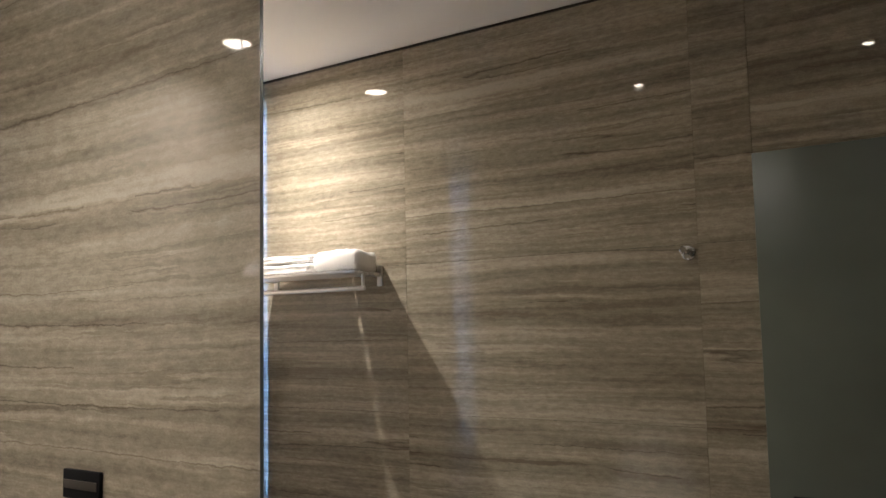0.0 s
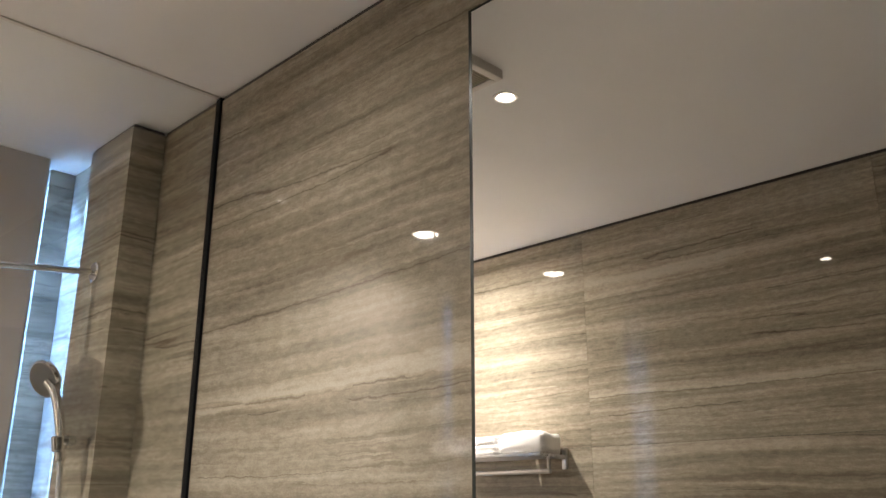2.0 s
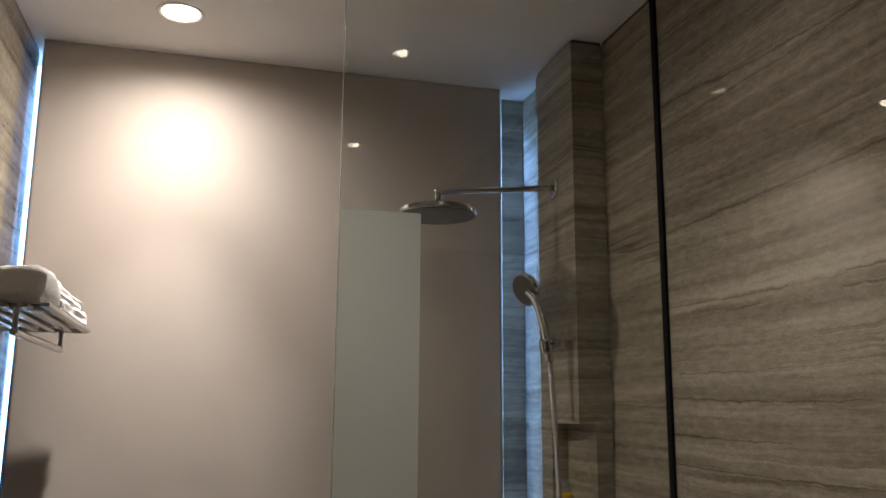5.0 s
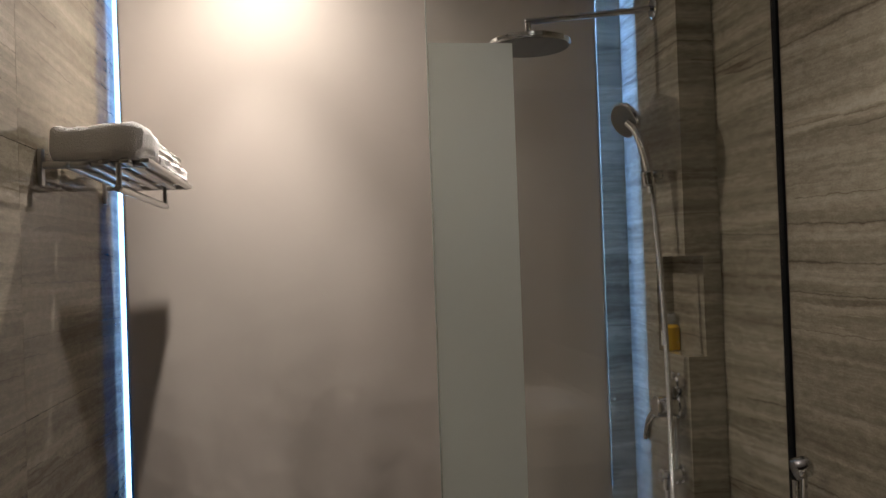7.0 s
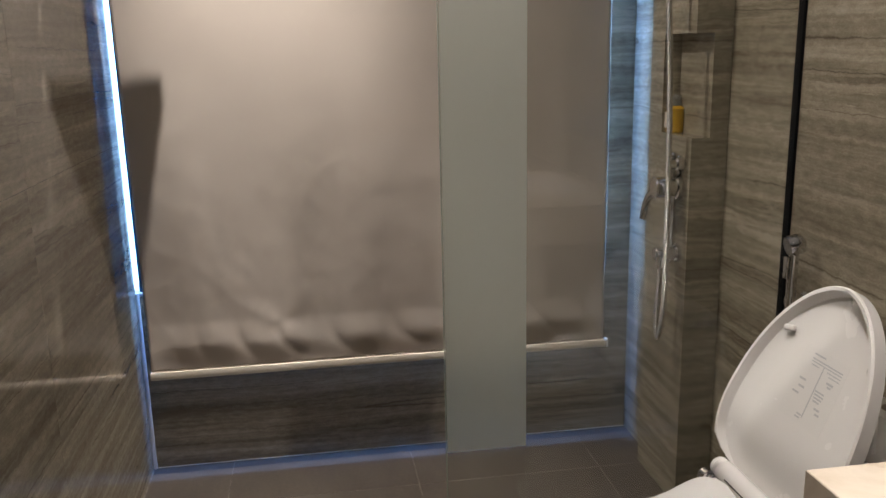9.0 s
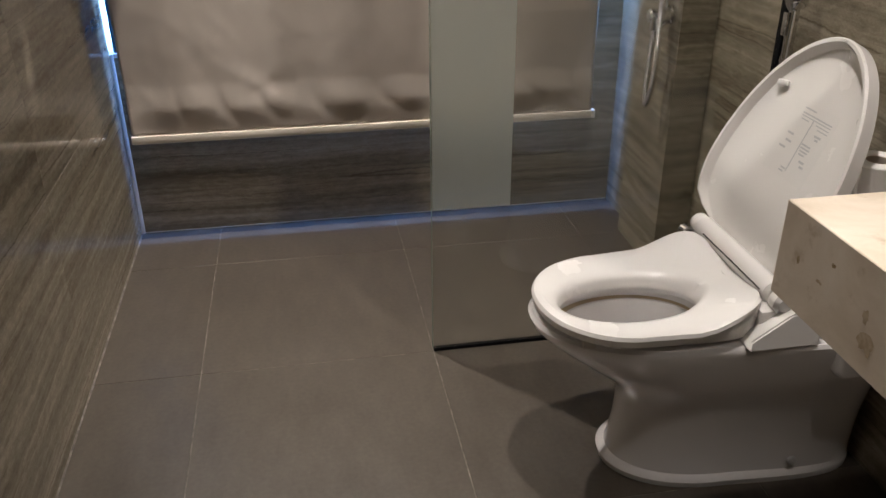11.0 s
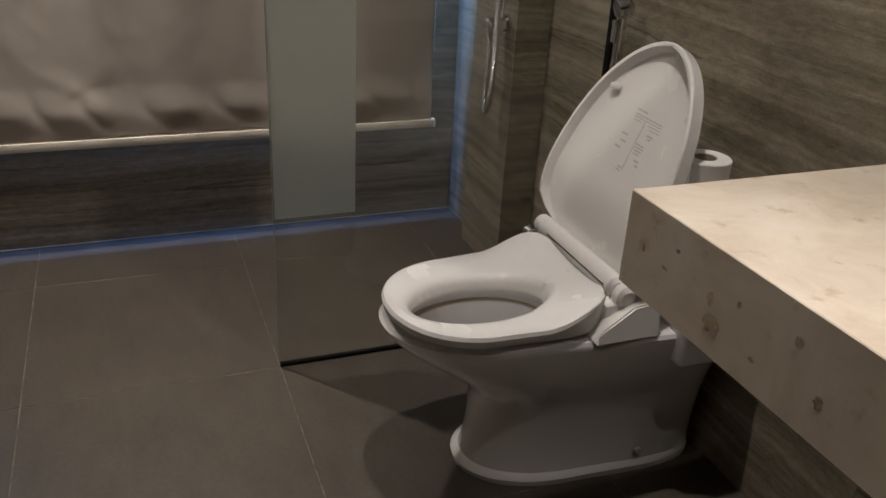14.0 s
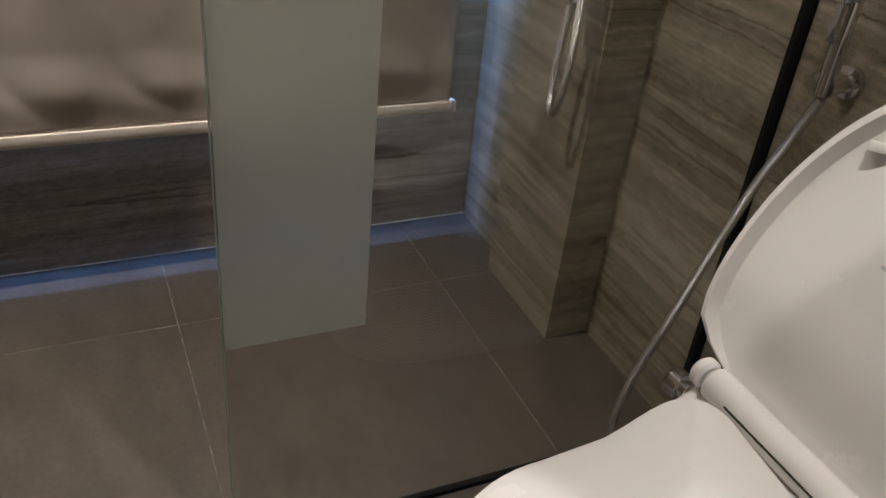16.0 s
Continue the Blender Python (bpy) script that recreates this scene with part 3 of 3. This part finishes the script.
bt = holder_of("soap_bottle", (1.577, 2.395, 1.062), "small clear bottle of amber shower gel", "bottle")
part("body", turned((1.577, 2.40, 1.062), (0, 0, 1), [(0, 0.022), (0.004, 0.025), (0.066, 0.025), (0.074, 0.016)]), AMBER, bt)
part("cap", turned((1.577, 2.40, 1.137), (0, 0, 1), [(0, 0.014), (0.002, 0.015), (0.026, 0.015), (0.03, 0.012)]), CLEARPL, bt, "clear cap")
part("label", box((1.5505, 2.389, 1.075), (1.5521, 2.411, 1.118)), BARWHITE, bt, "plain paper label")

# ---- bidet spray ----
bs = holder_of("bidet_spray", (W, 1.805, 0.76), "chrome toilet hand spray in a wall holder", "hand spray")
part("wall_bracket", turned((W, 1.805, 0.735), (-1, 0, 0), [(0, 0.022), (0.01, 0.022), (0.012, 0.014), (0.035, 0.014), (0.038, 0.018), (0.05, 0.018)]), CHROME, bs)
part("grip", tube(spline([(1.600, 1.805, 0.72), (1.600, 1.807, 0.79), (1.602, 1.809, 0.85)], 4), 0.0115), CHROME, bs)
part("spray_head", turned((1.612, 1.809, 0.868), (-0.9, 0.1, -0.25), [(-0.012, 0.014), (-0.006, 0.022), (0.018, 0.024), (0.026, 0.021)]), CHROME, bs)
part("trigger", box((1.582, 1.801, 0.79), (1.588, 1.817, 0.84), 0.002), CHROME, bs)
part("hose", tube(spline([(1.600, 1.805, 0.715), (1.594, 1.824, 0.65), (1.575, 1.838, 0.58), (1.545, 1.843, 0.49), (1.500, 1.845, 0.36), (1.465, 1.862, 0.20), (1.455, 1.858, 0.08), (1.475, 1.80, 0.03), (1.55, 1.75, 0.08), (1.60, 1.72, 0.15)], 8), 0.0075, 10), HOSE, bs)
part("stop_valve", turned((W, 1.72, 0.16), (-1, 0, 0), [(0, 0.024), (0.006, 0.024), (0.008, 0.013), (0.04, 0.013), (0.042, 0.017), (0.055, 0.017)]), CHROME, bs)

# ---- toilet ----
TY, TX0, TX1 = 1.456, 0.945, W - 0.004


def egg(xf, xb, w, z, n=56, square=2.15, blunt=4.0, wb=None):
    """An egg outline in plan: round towards the front, blunt and wider at the back."""
    pts = []
    cx = xf + (xb - xf) * 0.42
    for i in range(n):
        a = 2 * math.pi * i / n
        c, q = math.cos(a), math.sin(a)
        e = 2 / square if c < 0 else 2 / blunt
        x = cx + ((cx - xf) if c < 0 else (xb - cx)) * math.copysign(abs(c) ** e, c)
        t = max(0.0, (x - cx) / (xb - cx))
        half = w + ((wb or w) - w) * t
        pts.append(Vector((x, TY + half * math.copysign(abs(q) ** e, q), z)))
    return pts


wc = holder_of("toilet", (1.3, TY, 0), "white ceramic one-piece toilet with its lid raised", "toilet")
rows = [(0.0, 1.114, 0.132, 0.154), (0.014, 1.111, 0.135, 0.156), (0.020, 1.116, 0.131, 0.153), (0.025, 1.127, 0.123, 0.149), (0.05, 1.134, 0.120, 0.148), (0.10, 1.140, 0.120, 0.152), (0.15, 1.141, 0.123, 0.160), (0.185, 1.133, 0.129, 0.170), (0.215, 1.112, 0.138, 0.182), (0.245, 1.076, 0.149, 0.196), (0.275, 1.036, 0.158, 0.208), (0.305, 0.998, 0.165, 0.218), (0.33, 0.969, 0.169, 0.224), (0.350, 0.951, 0.172, 0.228), (0.362, 0.947, 0.172, 0.229), (0.369, 0.953, 0.168, 0.224)]
body = loft([egg(xf, TX1, w, z, wb=wb) for z, xf, w, wb in rows], False)


def bowl_ring(z, inset, n=56):
    cx, ax, ay = 1.141 + max(0.0, 0.334 - z) * 0.9, 0.150 - inset, 0.100 - inset * 0.8
    return [Vector((cx + ax * math.cos(2 * math.pi * i / n), TY + ay * math.sin(2 * math.pi * i / n), z)) for i in range(n)]


loft([egg(0.953, TX1, 0.168, 0.369, wb=0.224)] + [bowl_ring(z, d) for z, d in ((0.369, 0.0), (0.360, -0.006), (0.342, -0.004), (0.334, 0.004), (0.330, 0.016), (0.300, 0.022), (0.262, 0.034), (0.225, 0.055), (0.205, 0.085))], False, body)
bmesh.ops.remove_doubles(body, verts=body.verts[:], dist=0.0005)
part("bowl_body", body, CERAMIC, wc)
part("bowl_floor", loft([bowl_ring(0.207, 0.080), bowl_ring(0.197, 0.09)], True), CERAMIC, wc)
part("waterline_stain", loft([bowl_ring(0.3350, 0.0022), bowl_ring(0.3312, 0.0125)], False), STAIN, wc, "faint brown waterline stain")
part("water", loft([bowl_ring(0.262, 0.0335), bowl_ring(0.263, 0.0338)], True), WATER, wc).visible_shadow = False
part("bolt_cap", turned((1.469, TY - 0.136, 0.05), (0, -1, 0), [(0, 0.009), (0.006, 0.009), (0.008, 0.006)]), INK, wc, "grey bolt cap")

tank = part("tank", box((1.462, TY - 0.222, 0.30), (TX1, TY + 0.222, 0.548), 0.018, 4), CERAMIC, wc)
part("tank_lid", box((1.456, TY - 0.226, 0.551), (TX1, TY + 0.226, 0.578), 0.010, 3), CERAMIC, tank)

SXB = 1.346


def seat_rise(p):
    t = max(0.0, min(1.0, (p.x - 1.20) / 0.16))
    edge = min(1.0, abs(p.y - TY) / 0.18)
    return 0.052 * t * t * (3 - 2 * t) * (0.35 + 0.65 * edge ** 1.5)


def seat_ring(z, xf, w):
    pts = egg(xf, SXB, w, z, 64, 2.1, 5.0, w + 0.012)
    for p in pts:
        if p.y > TY:
            p.y = TY + (p.y - TY) * (0.89 + 0.11 * min(1.0, max(0.0, (p.x - 1.18) / 0.16)))
    return pts


def seat_hole(z, grow, n=64):
    cx, ax, ay = 1.131, 0.136 + grow, 0.079 + grow
    return [Vector((cx + ax * math.cos(2 * math.pi * i / n), TY - 0.025 + ay * (1 - 0.05 * math.cos(2 * math.pi * i / n)) * math.sin(2 * math.pi * i / n), z)) for i in range(n)]


def raised(pts):
    return [Vector((p.x, p.y, p.z + seat_rise(p))) for p in pts]


rings = [seat_hole(0.379, -0.002), seat_ring(0.379, 0.962, 0.160)]
rings += [raised(seat_ring(z, xf, w)) for z, xf, w in ((0.384, 0.956, 0.166), (0.398, 0.953, 0.169), (0.405, 0.957, 0.166), (0.410, 0.968, 0.156))]
rings += [raised(seat_hole(0.408, 0.020)), raised(seat_hole(0.403, 0.008)), seat_hole(0.394, 0.0), seat_hole(0.379, -0.002)]
seat = loft(rings, False)
bmesh.ops.remove_doubles(seat, verts=seat.verts[:], dist=0.0004)
seat_ob = part("seat", seat, PLASTIC, wc)
for x, y in ((1.02, TY - 0.125), (1.02, TY + 0.125)):
    part("seat_buffer", box((x - 0.012, y - 0.006, 0.369), (x + 0.012, y + 0.006, 0.380), 0.002), GRILLE, seat_ob)
HX, HZ = 1.364, 0.444
part("hinge_barrel", rod((HX, TY - 0.130, HZ), (HX, TY + 0.168, HZ), 0.0225, 24), PLASTIC, wc)
# a thin dark rod on the barrel gives the slot's shade as colour
part("hinge_slot_shade", rod((HX - 0.0215, TY - 0.112, HZ + 0.004), (HX - 0.0215, TY + 0.120, HZ + 0.004), 0.0018, 10), GAP, wc, "dark rod for the hinge slot's shade")
part("hinge_cap", rod((HX, TY - 0.166, HZ - 0.002), (HX, TY - 0.133, HZ - 0.002), 0.021, 24), PLASTIC, wc)
part("hinge_cap", rod((HX, TY + 0.171, HZ), (HX, TY + 0.190, HZ), 0.020, 24), PLASTIC, wc)
for s in (-1, 1):
    arm = bmesh.new()
    y0, y1 = TY + s * 0.150, TY + s * 0.183
    prof = [(1.292, 0.370), (1.298, 0.382), (1.370, 0.432), (1.425, 0.440), (1.425, 0.370)]
    loft([[Vector((x, y0, z)) for x, z in prof], [Vector((x, y1 + s * 0.012 * (z < 0.375), z)) for x, z in prof]], True, arm)
    bmesh.ops.bevel(arm, geom=arm.edges[:], offset=0.003, segments=2, affect="EDGES")
    part("side_bracket", arm, PLASTIC, wc)
part("seat_base", box((1.325, TY - 0.158, 0.368), (1.44, TY + 0.158, 0.4275), 0.006), PLASTIC, wc)
knob = part("inlet_knob", turned((1.352, TY + 0.186, 0.410), (-0.25, 1, 0.1), [(0, 0.012), (0.008, 0.012), (0.010, 0.019), (0.026, 0.019), (0.030, 0.015)]), CHROME, wc, "chrome inlet knob")
part("inlet_pipe", tube(spline([(1.36, TY + 0.20, 0.405), (1.40, TY + 0.215, 0.36), (1.45, TY + 0.235, 0.28), (1.56, TY + 0.25, 0.19), (W, TY + 0.25, 0.17)], 6), 0.006), CHROME, wc)

# the raised lid, drawn flat in (s up from the hinge, v across, depth) and leaned back
LEAN, FOOT_LEAN, SKEW = radians(27.5), radians(8.0), 0.12
LID_ROOT = Vector((1.388, TY, 0.448))
LID_STEPS = [Vector((0, 0, 0))]
for i in range(100):
    k = min(1.0, max(0.0, (i * 0.005 - 0.06) / 0.09))
    lean = FOOT_LEAN + (LEAN - FOOT_LEAN) * k * k * (3 - 2 * k)
    LID_STEPS.append(LID_STEPS[-1] + 0.005 * Vector((math.sin(lean), 0, math.cos(lean))))


def lid_point(s, v, d):
    """Up the lid's curved back by s, across by v, out of it by d."""
    q = max(0.0, s) / 0.005
    d = d * min(1.0, 0.12 + max(0.0, s) / 0.045) if d > 0.003 else d
    i = int(q)
    up = (LID_STEPS[i + 1] - LID_STEPS[i]).normalized()
    return LID_ROOT + LID_STEPS[i].lerp(LID_STEPS[i + 1], q - i) + Vector((-d * up.z, v + SKEW * s, d * up.x))


def lid_half(s, length):
    """Half the lid's width at the height s: chamfered at the hinge, fullest low down, round at the top."""
    low = 0.172 + 0.010 * min(1.0, max(0.0, s / 0.075))
    if s < 0.13:
        return low
    u = (s - 0.13) / (length - 0.13)
    return 0.182 * max(0.0, 1 - u ** 2.15) ** 0.52


def lid_outline(inset, d, length=0.432, n=34):
    base = 0.0 + inset * 0.25
    top = length - inset
    ss = [base + (top - base) * (1 - (1 - i / (n - 1)) ** 2.2) for i in range(n)]
    right = [(q, -max(0.0, lid_half(q + inset * (q / length), length) - inset)) for q in ss]
    left = [(q, -v * (1.0 + (0.21 - 0.10 * q / length) * min(1.0, q / 0.05))) for q, v in reversed(right)]
    cut = [(q, v) for q, v in right + left]
    return [lid_point(q, v + (1e-5 if v >= 0 else -1e-5), d) for q, v in cut]


LID_RINGS = [(0.030, -0.012), (0.008, -0.008), (0.0, 0.0), (0.0, 0.026), (0.003, 0.030), (0.008, 0.029), (0.014, 0.011), (0.030, 0.0025), (0.06, 0.001)]
lid = loft([lid_outline(inset, d) for inset, d in LID_RINGS], False)
for inset, d in (LID_RINGS[0], LID_RINGS[-1]):
    rim = [lid.verts.new(p) for p in lid_outline(inset, d)]
    for i in range(len(rim) // 2 - 1):
        lid.faces.new((rim[i], rim[i + 1], rim[-2 - i], rim[-1 - i]))
bmesh.ops.remove_doubles(lid, verts=lid.verts[:], dist=0.00003)
lid_ob = part("lid", lid, PLASTIC, wc)
for s in (-1, 1):
    part("buffer", box((-0.006, -0.011, -0.006), (0.006, 0.011, 0.006), 0.003), PLASTIC, lid_ob).matrix_world = Matrix.Translation(lid_point(0.315, s * 0.125, 0.014)) @ pose(0, 0, 0, 0, 20, 35 * s)


def print_bar(s0, s1, v0, v1, d=0.0019):
    return loft([[lid_point(s0, v0, d), lid_point(s1, v0, d), lid_point(s1, v1, d), lid_point(s0, v1, d)], [lid_point(s0, v0, d + 0.0003), lid_point(s1, v0, d + 0.0003), lid_point(s1, v1, d + 0.0003), lid_point(s0, v1, d + 0.0003)]], True)


part("label_film", print_bar(0.165, 0.305, -0.062, 0.072, d=0.0013), STICKER, lid_ob, "clear instruction label")
for s0, s1, v0, v1 in ((0.294, 0.297, 0.005, 0.040), (0.285, 0.2875, -0.052, 0.040), (0.280, 0.282, -0.052, 0.040), (0.274, 0.276, -0.052, -0.012), (0.268, 0.270, -0.052, -0.020), (0.274, 0.276, 0.012, 0.036), (0.178, 0.280, -0.001, 0.0015),
                       (0.234, 0.237, -0.030, -0.003), (0.228, 0.231, -0.032, -0.004), (0.222, 0.225, -0.030, -0.006), (0.216, 0.219, -0.026, -0.008), (0.180, 0.183, 0.004, 0.018), (0.174, 0.177, 0.006, 0.020),
                       (0.256, 0.260, -0.042, -0.022), (0.250, 0.254, -0.038, -0.028), (0.204, 0.208, -0.036, -0.020), (0.196, 0.200, -0.040, -0.028), (0.240, 0.244, 0.032, 0.052), (0.226, 0.230, 0.028, 0.046), (0.212, 0.216, 0.036, 0.056)):
    part("print", print_bar(s0, s1, v0, v1), INK, lid_ob)

# ---- toilet roll on the tank ----
RX, RY = 1.541, 1.372
roll = holder_of("toilet_roll", (RX, RY, 0.578), "white toilet paper roll standing on the tank", "toilet roll")
part("paper", loft([ring((RX, RY, z), (0, 0, 1), r, 40) for z, r in ((0.579, 0.022), (0.579, 0.047), (0.581, 0.049), (0.672, 0.049), (0.674, 0.047), (0.674, 0.022), (0.579, 0.022))], False), PAPER, roll)
part("core", loft([ring((RX, RY, z), (0, 0, 1), r, 30) for z, r in ((0.579, 0.0215), (0.673, 0.0215), (0.673, 0.020), (0.579, 0.020), (0.579, 0.0215))], False), CARD, roll, "cardboard core")
part("loose_end", box((RX - 0.056, RY - 0.028, 0.605), (RX - 0.0485, RY + 0.004, 0.671), 0.002), PAPER, roll, "loose torn end")

# ---- vanity counter ----
CX0, CY1, CZ0, CZ1 = 1.142, 1.016, 0.654, 0.785
BCX, BCY, BAX, BAY = 1.42, 0.46, 0.178, 0.292
N = 96


def basin_loop(z, inset):
    return [Vector((BCX + (BAX - inset) * math.copysign(abs(math.cos(2 * math.pi * i / N)) ** 0.5, math.cos(2 * math.pi * i / N)), BCY + (BAY - inset) * math.copysign(abs(math.sin(2 * math.pi * i / N)) ** 0.5, math.sin(2 * math.pi * i / N)), z)) for i in range(N)]


def slab_loop(z, inset=0.0):
    pts = []
    x0, x1, y0, y1 = CX0 + inset, W - 0.002, -1.3, CY1 - inset
    for p in basin_loop(z, 0):
        d = Vector((p.x - BCX, p.y - BCY))
        k = min(((x1 if d.x > 0 else x0) - BCX) / d.x if abs(d.x) > 1e-6 else 1e9, ((y1 if d.y > 0 else y0) - BCY) / d.y if abs(d.y) > 1e-6 else 1e9)
        pts.append((Vector((BCX + d.x * k, BCY + d.y * k, z)), math.atan2(d.y, d.x)))
    for cx, cy in ((x0, y0), (x0, y1), (x1, y0), (x1, y1)):
        i = min(range(N), key=lambda q: (pts[q][0] - Vector((cx, cy, z))).length)
        pts[i] = (Vector((cx, cy, z)), 0)
    return [p for p, a in pts]


ctr = loft([basin_loop(CZ1 - 0.02, 0), basin_loop(CZ1 - 0.002, 0), basin_loop(CZ1, -0.002), slab_loop(CZ1, 0.0015), slab_loop(CZ1 - 0.0015), slab_loop(CZ0), slab_loop(CZ0, 0.025), slab_loop(CZ1 - 0.02, 0.025), basin_loop(CZ1 - 0.02, 0)], False)
bmesh.ops.remove_doubles(ctr, verts=ctr.verts[:], dist=0.0003)
vanity = thing("vanity_counter", ctr, COUNTER, "beige marble vanity counter with a deep front apron", "counter")
part("apron_end", box((CX0 + 0.004, CY1 - 0.022, CZ0 + 0.001), (W - 0.003, CY1 - 0.0005, CZ1 - 0.021)), COUNTER, vanity, kind="")
random.seed(11)


def blotch(y, z, ry, rz, seed):
    b = bmesh.new()
    c = b.verts.new((CX0 - 0.0006, y, z))
    rim = []
    for i in range(26):
        a = 2 * math.pi * i / 26
        k = 1 + 0.45 * noise.noise(Vector((math.cos(a) * 1.7 + seed, math.sin(a) * 1.7, seed * 3.1))) + 0.35 * noise.noise(Vector((math.cos(a) * 5 + seed, math.sin(a) * 5, seed)))
        rim.append(b.verts.new((CX0 - 0.0005, y + ry * k * math.cos(a), z + rz * k * math.sin(a))))
    for i in range(26):
        b.faces.new((c, rim[i], rim[(i + 1) % 26]))
    return b


for y, z, ry, rz in ((0.826, 0.694, 0.013, 0.013), (0.836, 0.722, 0.005, 0.009), (0.79, 0.738, 0.003, 0.004), (0.70, 0.745, 0.005, 0.007), (0.972, 0.722, 0.003, 0.006), (0.925, 0.716, 0.006, 0.0025), (0.905, 0.748, 0.004, 0.003), (0.755, 0.690, 0.005, 0.003), (0.66, 0.700, 0.006, 0.008)):
    part("fossil_mark", blotch(y, z, ry, rz, y * 17), BLOTCH, vanity, "brown fossil mark")
basin = loft([basin_loop(CZ1 - 0.0205, 0.001), basin_loop(CZ1 - 0.05, 0.006), basin_loop(CZ1 - 0.11, 0.02), basin_loop(CZ1 - 0.14, 0.05), basin_loop(CZ1 - 0.15, 0.12)], False)
bs2 = holder_of("wash_basin", (BCX, BCY, CZ1 - 0.15), "white undermounted ceramic basin in the counter", "basin")
bb = part("bowl", basin, CERAMIC, bs2)
part("bowl_base", loft([basin_loop(CZ1 - 0.150, 0.119), basin_loop(CZ1 - 0.153, 0.125)], True), CERAMIC, bs2)

dish = holder_of("soap_dish", (1.575, 0.955, CZ1), "small white ceramic soap dish on the counter", "dish")
part("bowl", turned((1.575, 0.955, CZ1), (0, 0, 1), [(0, 0.022), (0.003, 0.026), (0.018, 0.042), (0.022, 0.043), (0.022, 0.040), (0.008, 0.024)], 36), CERAMIC, dish)

# ---- wall slabs and floor tiles ----
slab_meshes = {}


def piece(name, lo, hi, material, parent, bevel=0.0012):
    size = tuple(round(b - a, 4) for a, b in zip(lo, hi))
    key = (size, material.name)
    if key not in slab_meshes:
        half = [s / 2 for s in size]
        slab_meshes[key] = to_mesh(name, box([-h for h in half], half, bevel, 1), False)
        slab_meshes[key].materials.append(material)
    ob = new(name, slab_meshes[key])
    ob.parent = parent
    ob.matrix_parent_inverse = parent.matrix_world.inverted()
    ob.location = [(a + b) / 2 for a, b in zip(lo, hi)]
    return ob


ZS = [0.0, 0.495, 1.05, 1.605, 2.16, H - 0.012]
YS = [YE, -1.34, -0.235, 0.615, 0.789, 1.897, YW]
for y0, y1 in zip(YS, YS[1:]):
    for z0, z1 in zip(ZS, ZS[1:]):
        if y0 == -0.235 and z1 <= 1.61:
            continue
        piece("slab", (-0.012, y0 + 0.0004, z0 + 0.0004), (0.0, y1 - 0.0004, z1 - 0.0004), MARBLE, WALL_LEFT, 0.0004)
for y0, y1 in ((YE, 0.95), (0.95, YG), (YG, YP + 0.05)):
    piece("slab", (W, y0 + 0.0003, 0.0), (W + 0.012, y1 - 0.0003, H - 0.012), MARBLE, WALL_RIGHT, 0.0004)

TW = 0.577
xs = [0.0, 0.254, 0.831, 1.408, W]
ys = [YE, -0.978 - 0.0] + [1.905 + TW * k for k in range(-4, 2)] + [YW]
for i, (x0, x1) in enumerate(zip(xs, xs[1:])):
    for y0, y1 in zip(ys, ys[1:]):
        if y1 - y0 > 0.02:
            piece("tile", (x0 + 0.0012, y0 + 0.0012, -0.012), (x1 - 0.0012, y1 - 0.0012, 0.0), TILE, FLOOR, 0.0008)
